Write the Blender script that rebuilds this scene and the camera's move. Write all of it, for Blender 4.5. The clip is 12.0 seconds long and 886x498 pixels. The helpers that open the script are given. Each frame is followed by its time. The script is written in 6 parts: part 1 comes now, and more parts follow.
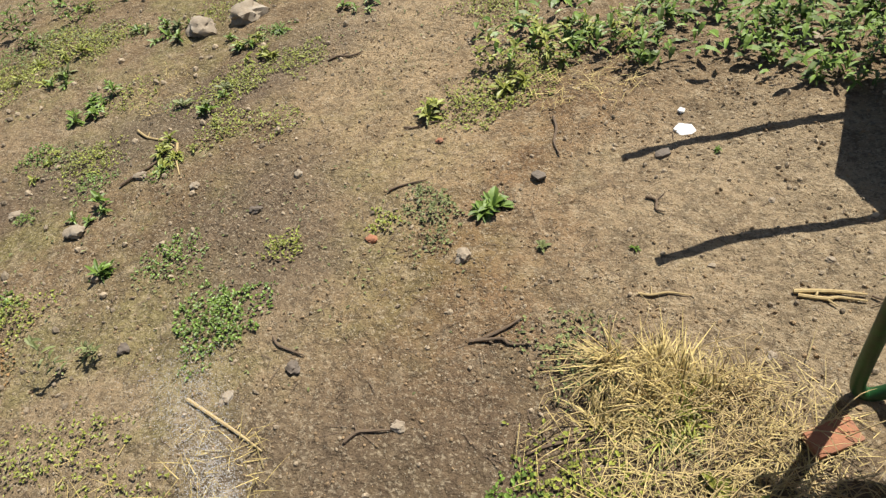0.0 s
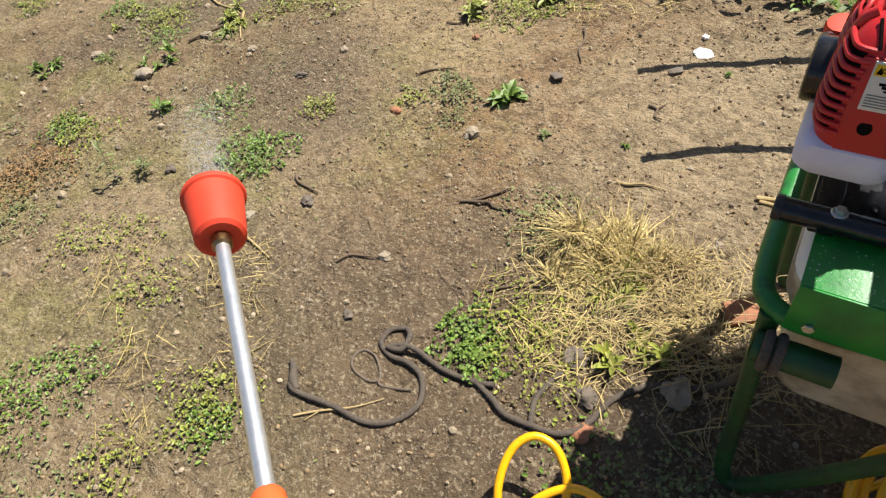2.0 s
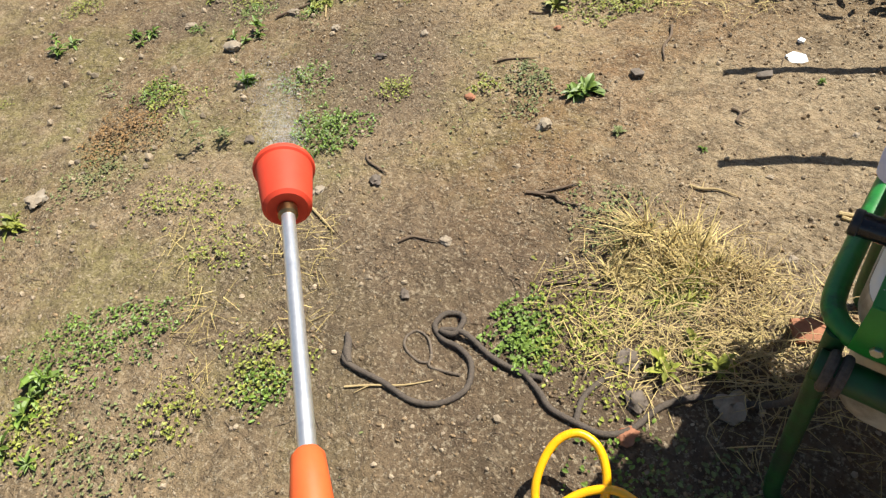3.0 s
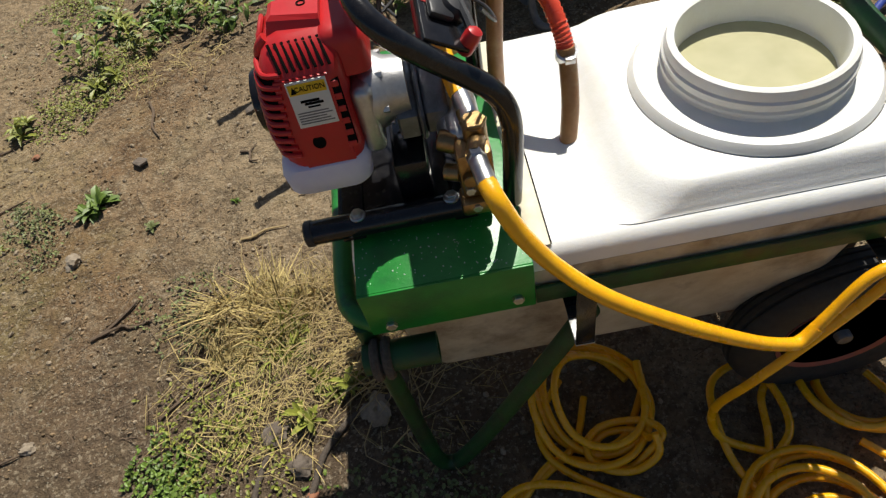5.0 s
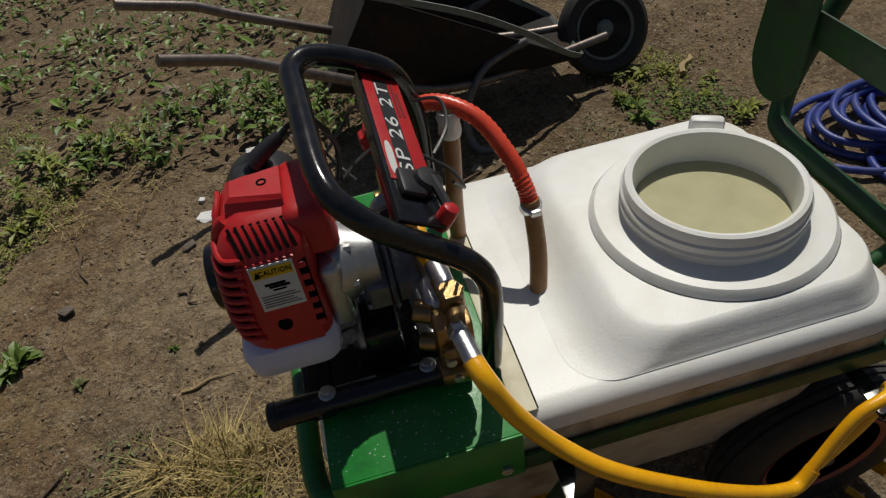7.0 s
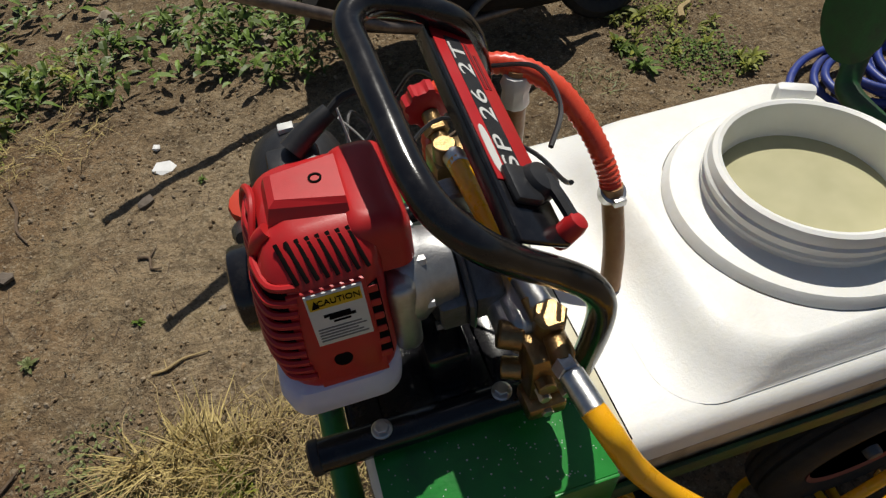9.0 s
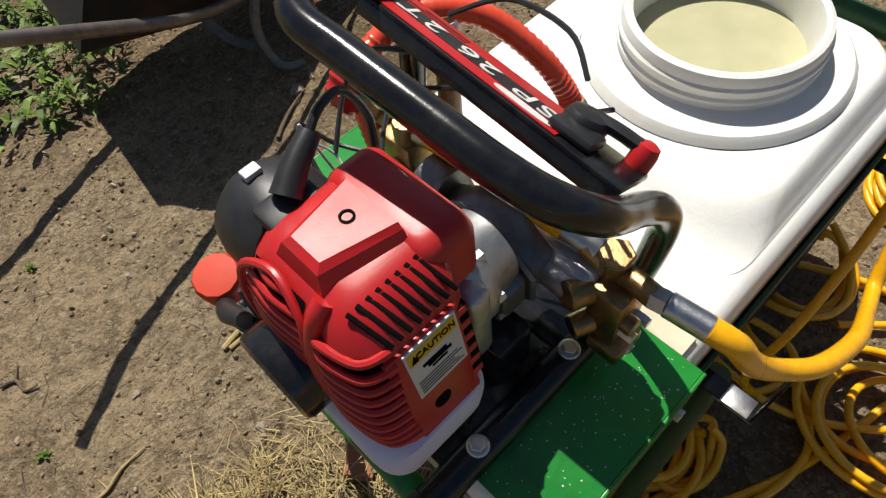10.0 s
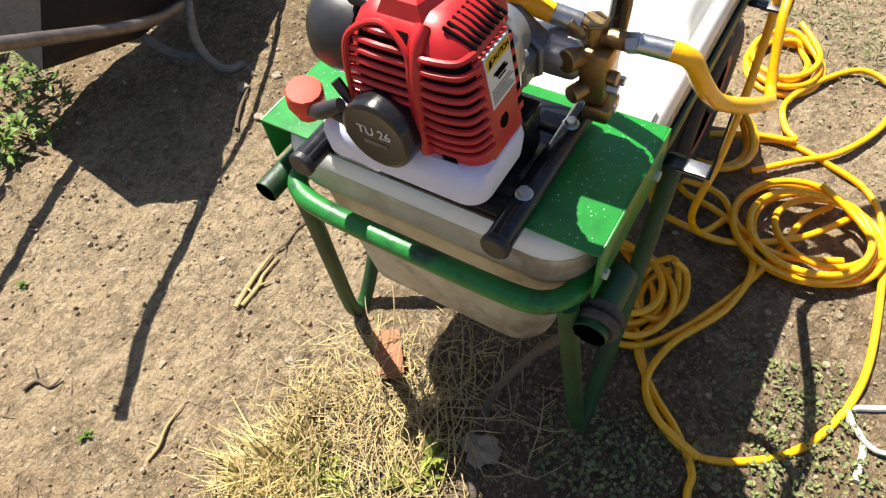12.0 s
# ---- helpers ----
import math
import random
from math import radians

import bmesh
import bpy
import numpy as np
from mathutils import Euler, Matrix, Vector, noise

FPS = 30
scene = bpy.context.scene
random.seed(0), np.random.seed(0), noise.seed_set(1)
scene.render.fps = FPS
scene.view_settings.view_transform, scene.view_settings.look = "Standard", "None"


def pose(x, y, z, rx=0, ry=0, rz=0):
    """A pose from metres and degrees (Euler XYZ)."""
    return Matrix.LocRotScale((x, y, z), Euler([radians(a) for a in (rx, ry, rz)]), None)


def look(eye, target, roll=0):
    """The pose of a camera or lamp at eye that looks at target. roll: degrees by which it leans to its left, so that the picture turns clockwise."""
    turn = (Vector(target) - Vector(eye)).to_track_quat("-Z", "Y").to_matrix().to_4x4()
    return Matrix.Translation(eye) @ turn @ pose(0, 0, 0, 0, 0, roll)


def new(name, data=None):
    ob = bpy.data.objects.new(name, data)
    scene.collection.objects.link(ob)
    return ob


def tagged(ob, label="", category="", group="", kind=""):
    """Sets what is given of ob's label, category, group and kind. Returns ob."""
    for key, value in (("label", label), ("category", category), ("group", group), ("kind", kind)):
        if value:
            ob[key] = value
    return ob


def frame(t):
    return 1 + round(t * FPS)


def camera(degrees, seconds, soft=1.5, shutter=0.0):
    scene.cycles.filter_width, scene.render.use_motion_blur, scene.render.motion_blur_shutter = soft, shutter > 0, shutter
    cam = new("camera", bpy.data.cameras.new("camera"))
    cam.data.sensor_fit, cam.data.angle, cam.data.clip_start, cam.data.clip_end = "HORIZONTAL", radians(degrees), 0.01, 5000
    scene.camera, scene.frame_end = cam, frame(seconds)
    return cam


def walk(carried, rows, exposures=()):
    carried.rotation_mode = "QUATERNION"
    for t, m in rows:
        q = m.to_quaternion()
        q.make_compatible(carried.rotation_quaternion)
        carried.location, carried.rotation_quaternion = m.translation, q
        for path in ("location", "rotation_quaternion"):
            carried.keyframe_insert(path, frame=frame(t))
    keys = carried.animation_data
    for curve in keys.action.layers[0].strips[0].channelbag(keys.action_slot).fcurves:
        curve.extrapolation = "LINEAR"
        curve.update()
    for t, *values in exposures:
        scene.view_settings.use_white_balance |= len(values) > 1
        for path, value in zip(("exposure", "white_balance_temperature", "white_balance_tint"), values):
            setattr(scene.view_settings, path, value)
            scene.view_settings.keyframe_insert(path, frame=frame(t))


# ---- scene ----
cam = camera(69.7, 12.0, soft=1.3)
PATH = [
    (0, (0.214, 0.128, 1.288), (-0.504, 1.333, -0.138), -14.9),
    (0.5, (0.241, 0.029, 1.228), (-0.713, 0.838, -0.333), -15.5),
    (1, (0.37, 0.004, 1.221), (-0.573, 0.837, -0.334), -19.4),
    (1.5, (0.465, -0.078, 1.24), (-0.224, 0.924, -0.348), -18.6),
    (2, (0.482, -0.103, 1.259), (-0.35, 0.924, -0.242), -11.5),
    (2.5, (0.504, -0.122, 1.246), (-0.454, 0.775, -0.264), -9.7),
    (3, (0.496, -0.105, 1.261), (-0.49, 0.786, -0.234), -13.2),
    (3.5, (0.525, -0.055, 1.231), (-0.203, 0.935, -0.347), -14.8),
    (3.7, (0.57, -0.031, 1.199), (-0.045, 1.006, -0.397), -16.3),
    (5.3, (0.7, 0.032, 1.224), (0.762, 1.299, -0.322), -12.2),
    (5.5, (0.691, 0.028, 1.211), (0.862, 1.302, -0.321), -11.1),
    (6, (0.706, 0.048, 1.223), (0.963, 1.337, -0.285), -11.3),
    (6.5, (0.692, 0.084, 1.242), (0.931, 1.456, -0.193), -10.6),
    (7, (0.672, 0.131, 1.249), (0.846, 1.558, -0.142), -10.1),
    (7.2, (0.683, 0.145, 1.254), (0.735, 1.593, -0.124), -10.2),
    (8.8, (0.622, 0.312, 1.204), (0.779, 1.542, -0.366), -6.5),
    (9, (0.573, 0.317, 1.204), (0.87, 1.552, -0.34), -5.0),
    (9.5, (0.521, 0.366, 1.203), (1.071, 1.48, -0.365), -6.7),
    (10, (0.466, 0.468, 1.179), (1.125, 1.329, -0.501), -8.8),
    (10.5, (0.408, 0.502, 1.181), (1.286, 1.156, -0.493), -11.1),
    (11, (0.292, 0.513, 1.183), (1.29, 1.132, -0.436), -9.3),
    (11.2, (0.249, 0.511, 1.186), (1.278, 1.167, -0.399), -9.2),
    (11.5, (0.212, 0.488, 1.175), (1.218, 1.146, -0.423), -6.1),
    (12, (0.147, 0.38, 1.179), (1.05, 1.111, -0.449), -9.5),
]
EXPOSURES = [(0, 0.58), (1.5, 0.76), (2.5, 0.78), (3.5, 0.82), (4.5, 0.35), (5.5, -0.22), (6, -0.64), (6.5, -0.9), (7, -0.9), (8, -0.66), (9, -0.38), (9.5, -0.12), (10, 0.1), (10.5, 0.82), (11, 1.08), (12, 1.2)]
walk(cam, [(t, look(eye, target, roll)) for t, eye, target, roll in PATH], EXPOSURES)

# ---- light ----
SUN = Vector((0.24, 0.52, 1.0)).normalized()
world = bpy.data.worlds.new("sky")
scene.world = world
world.use_nodes = True
_nt = world.node_tree
_sky = _nt.nodes.new("ShaderNodeTexSky")
_sky.sky_type = 'NISHITA'
_sky.sun_disc = False
_sky.sun_elevation = math.asin(SUN.z)
_sky.sun_rotation = math.atan2(SUN.x, SUN.y)
_nt.links.new(_sky.outputs[0], _nt.nodes["Background"].inputs[0])
_nt.nodes["Background"].inputs[1].default_value = 0.05
_sl = bpy.data.lights.new("sun", 'SUN')
_sl.energy = 5.0
_sl.angle = radians(0.55)
_sl.color = (1.0, 0.955, 0.865)
sun = new("sun", _sl)
sun.matrix_world = look(SUN * 20, (0, 0, 0))


# ---- materials ----
def mat(name, c1, c2=None, scale=30.0, rough=0.5, metal=0.0, bump=0.0, bscale=120.0, stain=None, sscale=6.0,
        samt=0.5, coat=0.0, trans=0.0, sss=0.0, vary=0.0, rvar=0.12):
    """Two-scale procedural surface: fine grain between c1 and c2, larger stains, roughness variation, bump."""
    m = bpy.data.materials.new(name)
    m.use_nodes = True
    n, l = m.node_tree.nodes, m.node_tree.links
    b = n["Principled BSDF"]
    co = n.new("ShaderNodeTexCoord")
    c2 = c2 or tuple(v * 0.8 for v in c1)

    def noise_tex(s, d=6.0, r=0.6):
        t = n.new("ShaderNodeTexNoise")
        t.inputs["Scale"].default_value = s
        t.inputs["Detail"].default_value = d
        t.inputs["Roughness"].default_value = r
        l.new(co.outputs["Object"], t.inputs["Vector"])
        return t

    def mix(fac, a, bb):
        x = n.new("ShaderNodeMix")
        x.data_type = 'RGBA'
        l.new(fac, x.inputs[0])
        for sock, v in ((x.inputs[6], a), (x.inputs[7], bb)):
            if isinstance(v, tuple):
                sock.default_value = (*v, 1)
            else:
                l.new(v, sock)
        return x.outputs[2]

    def ramp(src, lo, hi):
        x = n.new("ShaderNodeMapRange")
        x.inputs[1].default_value, x.inputs[2].default_value = lo, hi
        l.new(src, x.inputs[0])
        return x.outputs[0]

    fine = noise_tex(scale)
    col = mix(ramp(fine.outputs["Fac"], 0.35, 0.65), c1, c2)
    if stain:
        big = noise_tex(sscale, 8.0, 0.65)
        x = n.new("ShaderNodeMath")
        x.operation = 'MULTIPLY'
        l.new(ramp(big.outputs["Fac"], 0.5, 0.68), x.inputs[0])
        x.inputs[1].default_value = samt
        col = mix(x.outputs[0], col, stain)
    if vary:
        g = n.new("ShaderNodeNewGeometry")
        h = n.new("ShaderNodeHueSaturation")
        l.new(col, h.inputs["Color"])
        l.new(ramp(g.outputs["Random Per Island"], 0, 1), h.inputs["Value"])
        mr = h.inputs["Value"].links[0].from_node
        mr.inputs[3].default_value, mr.inputs[4].default_value = 1 - vary, 1 + vary
        col = h.outputs[0]
    l.new(col, b.inputs["Base Color"])
    rr = n.new("ShaderNodeMapRange")
    l.new(noise_tex(scale * 0.4).outputs["Fac"], rr.inputs[0])
    rr.inputs[3].default_value, rr.inputs[4].default_value = max(0.03, rough - rvar), min(1, rough + rvar)
    l.new(rr.outputs[0], b.inputs["Roughness"])
    b.inputs["Metallic"].default_value = metal
    b.inputs["Coat Weight"].default_value = coat
    b.inputs["Transmission Weight"].default_value = trans
    if sss:
        b.inputs["Subsurface Weight"].default_value = sss
        b.inputs["Subsurface Radius"].default_value = (0.02, 0.018, 0.012)
    if bump:
        bp = n.new("ShaderNodeBump")
        bp.inputs["Strength"].default_value = bump
        bp.inputs["Distance"].default_value = 0.004
        l.new(noise_tex(bscale, 8.0).outputs["Fac"], bp.inputs["Height"])
        l.new(bp.outputs[0], b.inputs["Normal"])
    return m


RED = mat("red_plastic", (0.52, 0.017, 0.02), (0.46, 0.014, 0.016), 60, 0.38, bump=0.05, bscale=700, stain=(0.5, 0.1, 0.08), sscale=30, samt=0.15)
ORANGE = mat("orange_plastic", (0.68, 0.055, 0.02), (0.62, 0.046, 0.016), 40, 0.62, bump=0.05, bscale=600, stain=(0.5, 0.05, 0.015), sscale=25, samt=0.25)
GRIP = mat("bright_orange_plastic", (0.75, 0.13, 0.03), (0.68, 0.11, 0.025), 40, 0.5, bump=0.05, bscale=600, stain=(0.6, 0.12, 0.04), sscale=25, samt=0.25)
BLACK = mat("black_paint", (0.008, 0.008, 0.010), (0.013, 0.013, 0.015), 80, 0.17, bump=0.04, bscale=300, stain=(0.045, 0.04, 0.036), sscale=40, samt=0.2)
BLACKP = mat("black_plastic", (0.016, 0.016, 0.018), (0.025, 0.025, 0.027), 80, 0.42, bump=0.1, bscale=900)
# flat black: painted shade for uncut openings, also print and the tank seam
SHADEINK = mat("shade_and_ink_black", (0.008, 0.007, 0.007), (0.012, 0.011, 0.01), 80, 0.8)
SHADEINK.node_tree.nodes["Principled BSDF"].inputs["Specular IOR Level"].default_value = 0.0
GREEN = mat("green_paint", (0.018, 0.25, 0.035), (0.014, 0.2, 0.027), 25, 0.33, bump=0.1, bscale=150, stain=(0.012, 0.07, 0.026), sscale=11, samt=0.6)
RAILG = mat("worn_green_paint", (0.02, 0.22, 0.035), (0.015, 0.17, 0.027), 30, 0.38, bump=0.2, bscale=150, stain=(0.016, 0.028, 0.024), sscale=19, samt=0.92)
# shaded copy of the green paint, with dark worn patches as well
GREENSH = mat("shaded_worn_green_paint", (0.010, 0.08, 0.017), (0.013, 0.05, 0.015), 35, 0.5, bump=0.2, bscale=150, stain=(0.022, 0.026, 0.018), sscale=16, samt=0.92)
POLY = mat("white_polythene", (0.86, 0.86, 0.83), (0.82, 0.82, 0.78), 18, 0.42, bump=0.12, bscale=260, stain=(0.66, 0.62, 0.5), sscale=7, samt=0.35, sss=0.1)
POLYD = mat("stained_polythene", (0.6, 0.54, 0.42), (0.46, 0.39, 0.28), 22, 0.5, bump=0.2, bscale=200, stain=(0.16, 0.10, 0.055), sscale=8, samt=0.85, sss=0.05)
CREAM = mat("cream_plastic", (0.74, 0.70, 0.52), (0.68, 0.63, 0.45), 30, 0.5, bump=0.08, bscale=300, stain=(0.5, 0.44, 0.3), sscale=14, samt=0.5)
FUEL = mat("fuel_tank_plastic", (0.74, 0.74, 0.9), (0.68, 0.68, 0.86), 30, 0.45, bump=0.08, bscale=500, sss=0.15)
YEL = mat("yellow_hose", (0.97, 0.49, 0.004), (0.94, 0.43, 0.004), 60, 0.28, bump=0.15, bscale=800, stain=(0.7, 0.28, 0.01), sscale=10, samt=0.25, coat=0.3)
BLUE = mat("blue_hose", (0.035, 0.06, 0.3), (0.025, 0.045, 0.22), 60, 0.4, bump=0.1, bscale=600, stain=(0.14, 0.14, 0.2), sscale=15, samt=0.4)
REDH = mat("red_hose", (0.85, 0.10, 0.05), (0.78, 0.075, 0.035), 60, 0.28, bump=0.05, bscale=600, sss=0.15)
BROWNH = mat("brown_hose", (0.36, 0.19, 0.075), (0.28, 0.13, 0.05), 50, 0.35, bump=0.05, bscale=400, stain=(0.45, 0.35, 0.2), sscale=30, samt=0.5)
ALU = mat("cast_aluminium", (0.6, 0.6, 0.6), (0.5, 0.5, 0.51), 90, 0.38, 0.9, bump=0.2, bscale=500, stain=(0.3, 0.29, 0.28), sscale=20, samt=0.5)
CHROME = mat("polished_steel", (0.75, 0.75, 0.77), (0.65, 0.65, 0.68), 150, 0.16, 1.0, bump=0.04, bscale=500, stain=(0.45, 0.44, 0.43), sscale=40, samt=0.4)
TUBE = mat("bright_steel_tube", (0.82, 0.82, 0.82), (0.74, 0.74, 0.75), 150, 0.36, 0.85, bump=0.03, bscale=500)
ZINC = mat("zinc_steel", (0.62, 0.62, 0.62), (0.5, 0.5, 0.5), 150, 0.33, 1.0, bump=0.1, bscale=400)
ALUD = mat("dull_cast_aluminium", (0.26, 0.265, 0.275), (0.19, 0.19, 0.2), 90, 0.42, 0.85, bump=0.25, bscale=400, stain=(0.1, 0.095, 0.09), sscale=18, samt=0.6)
BRASS = mat("brass", (0.42, 0.28, 0.125), (0.32, 0.205, 0.095), 90, 0.33, 1.0, bump=0.2, bscale=400, stain=(0.2, 0.12, 0.06), sscale=40, samt=0.6)
RUBBER = mat("tyre_rubber", (0.022, 0.021, 0.02), (0.035, 0.033, 0.03), 60, 0.75, bump=0.2, bscale=300, stain=(0.06, 0.05, 0.04), sscale=9, samt=0.4)
RIM = mat("rusty_red_rim", (0.34, 0.085, 0.065), (0.28, 0.075, 0.055), 40, 0.5, bump=0.1, bscale=200, stain=(0.2, 0.12, 0.08), sscale=14, samt=0.6)
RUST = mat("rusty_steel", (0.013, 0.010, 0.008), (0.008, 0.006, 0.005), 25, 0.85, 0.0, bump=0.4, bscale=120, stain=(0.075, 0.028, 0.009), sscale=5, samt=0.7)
OLDSTEEL = mat("worn_steel_tube", (0.24, 0.2, 0.175), (0.15, 0.12, 0.105), 50, 0.42, 0.7, bump=0.15, bscale=250, stain=(0.3, 0.27, 0.25), sscale=12, samt=0.5)
GREYM = mat("grey_steel_bar", (0.2, 0.2, 0.2), (0.13, 0.13, 0.13), 50, 0.5, 0.5, bump=0.15, bscale=250, stain=(0.12, 0.07, 0.04), sscale=12, samt=0.5)
PALEG = mat("pale_green_steel", (0.2, 0.23, 0.21), (0.14, 0.165, 0.15), 50, 0.5, 0.0, bump=0.15, bscale=250, stain=(0.14, 0.07, 0.03), sscale=14, samt=0.6)
ROPE = mat("old_rope", (0.115, 0.09, 0.068), (0.07, 0.055, 0.043), 180, 0.9, bump=0.6, bscale=500, stain=(0.14, 0.11, 0.08), sscale=14, samt=0.5)
CORD = mat("thin_cord", (0.17, 0.13, 0.095), (0.11, 0.085, 0.06), 180, 0.9, bump=0.4, bscale=500)
WROPE = mat("white_rope", (0.62, 0.59, 0.5), (0.5, 0.46, 0.38), 120, 0.85, bump=0.4, bscale=400)
STONE = mat("grey_stone", (0.33, 0.27, 0.195), (0.23, 0.18, 0.125), 70, 0.9, bump=0.5, bscale=150, stain=(0.42, 0.38, 0.32), sscale=18, samt=0.6)
STONED = mat("dark_wet_stone", (0.16, 0.125, 0.095), (0.10, 0.078, 0.058), 70, 0.75, bump=0.5, bscale=150, stain=(0.2, 0.17, 0.14), sscale=18, samt=0.6)
BRICK = mat("red_brick", (0.36, 0.16, 0.085), (0.28, 0.115, 0.06), 70, 0.9, bump=0.5, bscale=150, stain=(0.3, 0.22, 0.16), sscale=18, samt=0.5)
PAPER = mat("white_scrap", (0.8, 0.8, 0.79), (0.72, 0.72, 0.7), 60, 0.6, bump=0.1, bscale=150)
TWIG = mat("dead_wood", (0.16, 0.11, 0.07), (0.1, 0.068, 0.042), 120, 0.85, bump=0.4, bscale=300)
PALE = mat("pale_dry_stalk", (0.46, 0.35, 0.17), (0.36, 0.26, 0.12), 120, 0.8, bump=0.2, bscale=300)
PEB = mat("pebbles", (0.36, 0.285, 0.195), (0.25, 0.195, 0.13), 90, 0.9, bump=0.3, bscale=200, vary=0.45)
LEAF = mat("green_leaf", (0.145, 0.215, 0.030), (0.10, 0.165, 0.024), 60, 0.5, vary=0.45, trans=0.0)
LEAFY = mat("yellowing_leaf", (0.255, 0.265, 0.04), (0.185, 0.21, 0.032), 60, 0.55, vary=0.4)
LEAFG = mat("grey_green_leaf", (0.175, 0.195, 0.065), (0.135, 0.155, 0.05), 60, 0.6, vary=0.4)
LEAFB = mat("brown_dry_leaf", (0.27, 0.16, 0.06), (0.19, 0.11, 0.045), 60, 0.8, vary=0.4)
STRAW = mat("dry_straw", (0.46, 0.36, 0.14), (0.35, 0.26, 0.09), 60, 0.7, vary=0.4)
LABELW = mat("label_white", (0.72, 0.72, 0.69), (0.66, 0.66, 0.63), 60, 0.45)
LABELY = mat("label_yellow", (0.75, 0.5, 0.01), (0.7, 0.45, 0.01), 60, 0.45)
DROP = mat("water_drop", (0.9, 0.95, 0.9), (0.85, 0.9, 0.85), 60, 0.05, trans=0.35, rvar=0.02)
MIST = mat("mist_drop", (0.92, 0.93, 0.93), (0.88, 0.89, 0.9), 60, 0.3)
MIST.node_tree.nodes["Principled BSDF"].inputs["Alpha"].default_value = 0.36
INKG = mat("grey_ink", (0.2, 0.2, 0.2), (0.16, 0.16, 0.16), 60, 0.6)
DKRED = mat("dark_red_ink", (0.2, 0.012, 0.012), (0.17, 0.01, 0.01), 60, 0.5)


def water_mat():
    m = bpy.data.materials.new("cloudy_water")
    m.use_nodes = True
    b = m.node_tree.nodes["Principled BSDF"]
    n, l = m.node_tree.nodes, m.node_tree.links
    t = n.new("ShaderNodeTexNoise")
    t.inputs["Scale"].default_value = 5
    r = n.new("ShaderNodeValToRGB")
    r.color_ramp.elements[0].color = (0.42, 0.4, 0.24, 1)
    r.color_ramp.elements[1].color = (0.56, 0.53, 0.34, 1)
    l.new(t.outputs["Fac"], r.inputs[0])
    l.new(r.outputs[0], b.inputs["Base Color"])
    b.inputs["Roughness"].default_value = 0.06
    b.inputs["IOR"].default_value = 1.33
    bp = n.new("ShaderNodeBump")
    bp.inputs["Strength"].default_value = 0.06
    t2 = n.new("ShaderNodeTexNoise")
    t2.inputs["Scale"].default_value = 30
    l.new(t2.outputs["Fac"], bp.inputs["Height"])
    l.new(bp.outputs[0], b.inputs["Normal"])
    return m


WATER = water_mat()


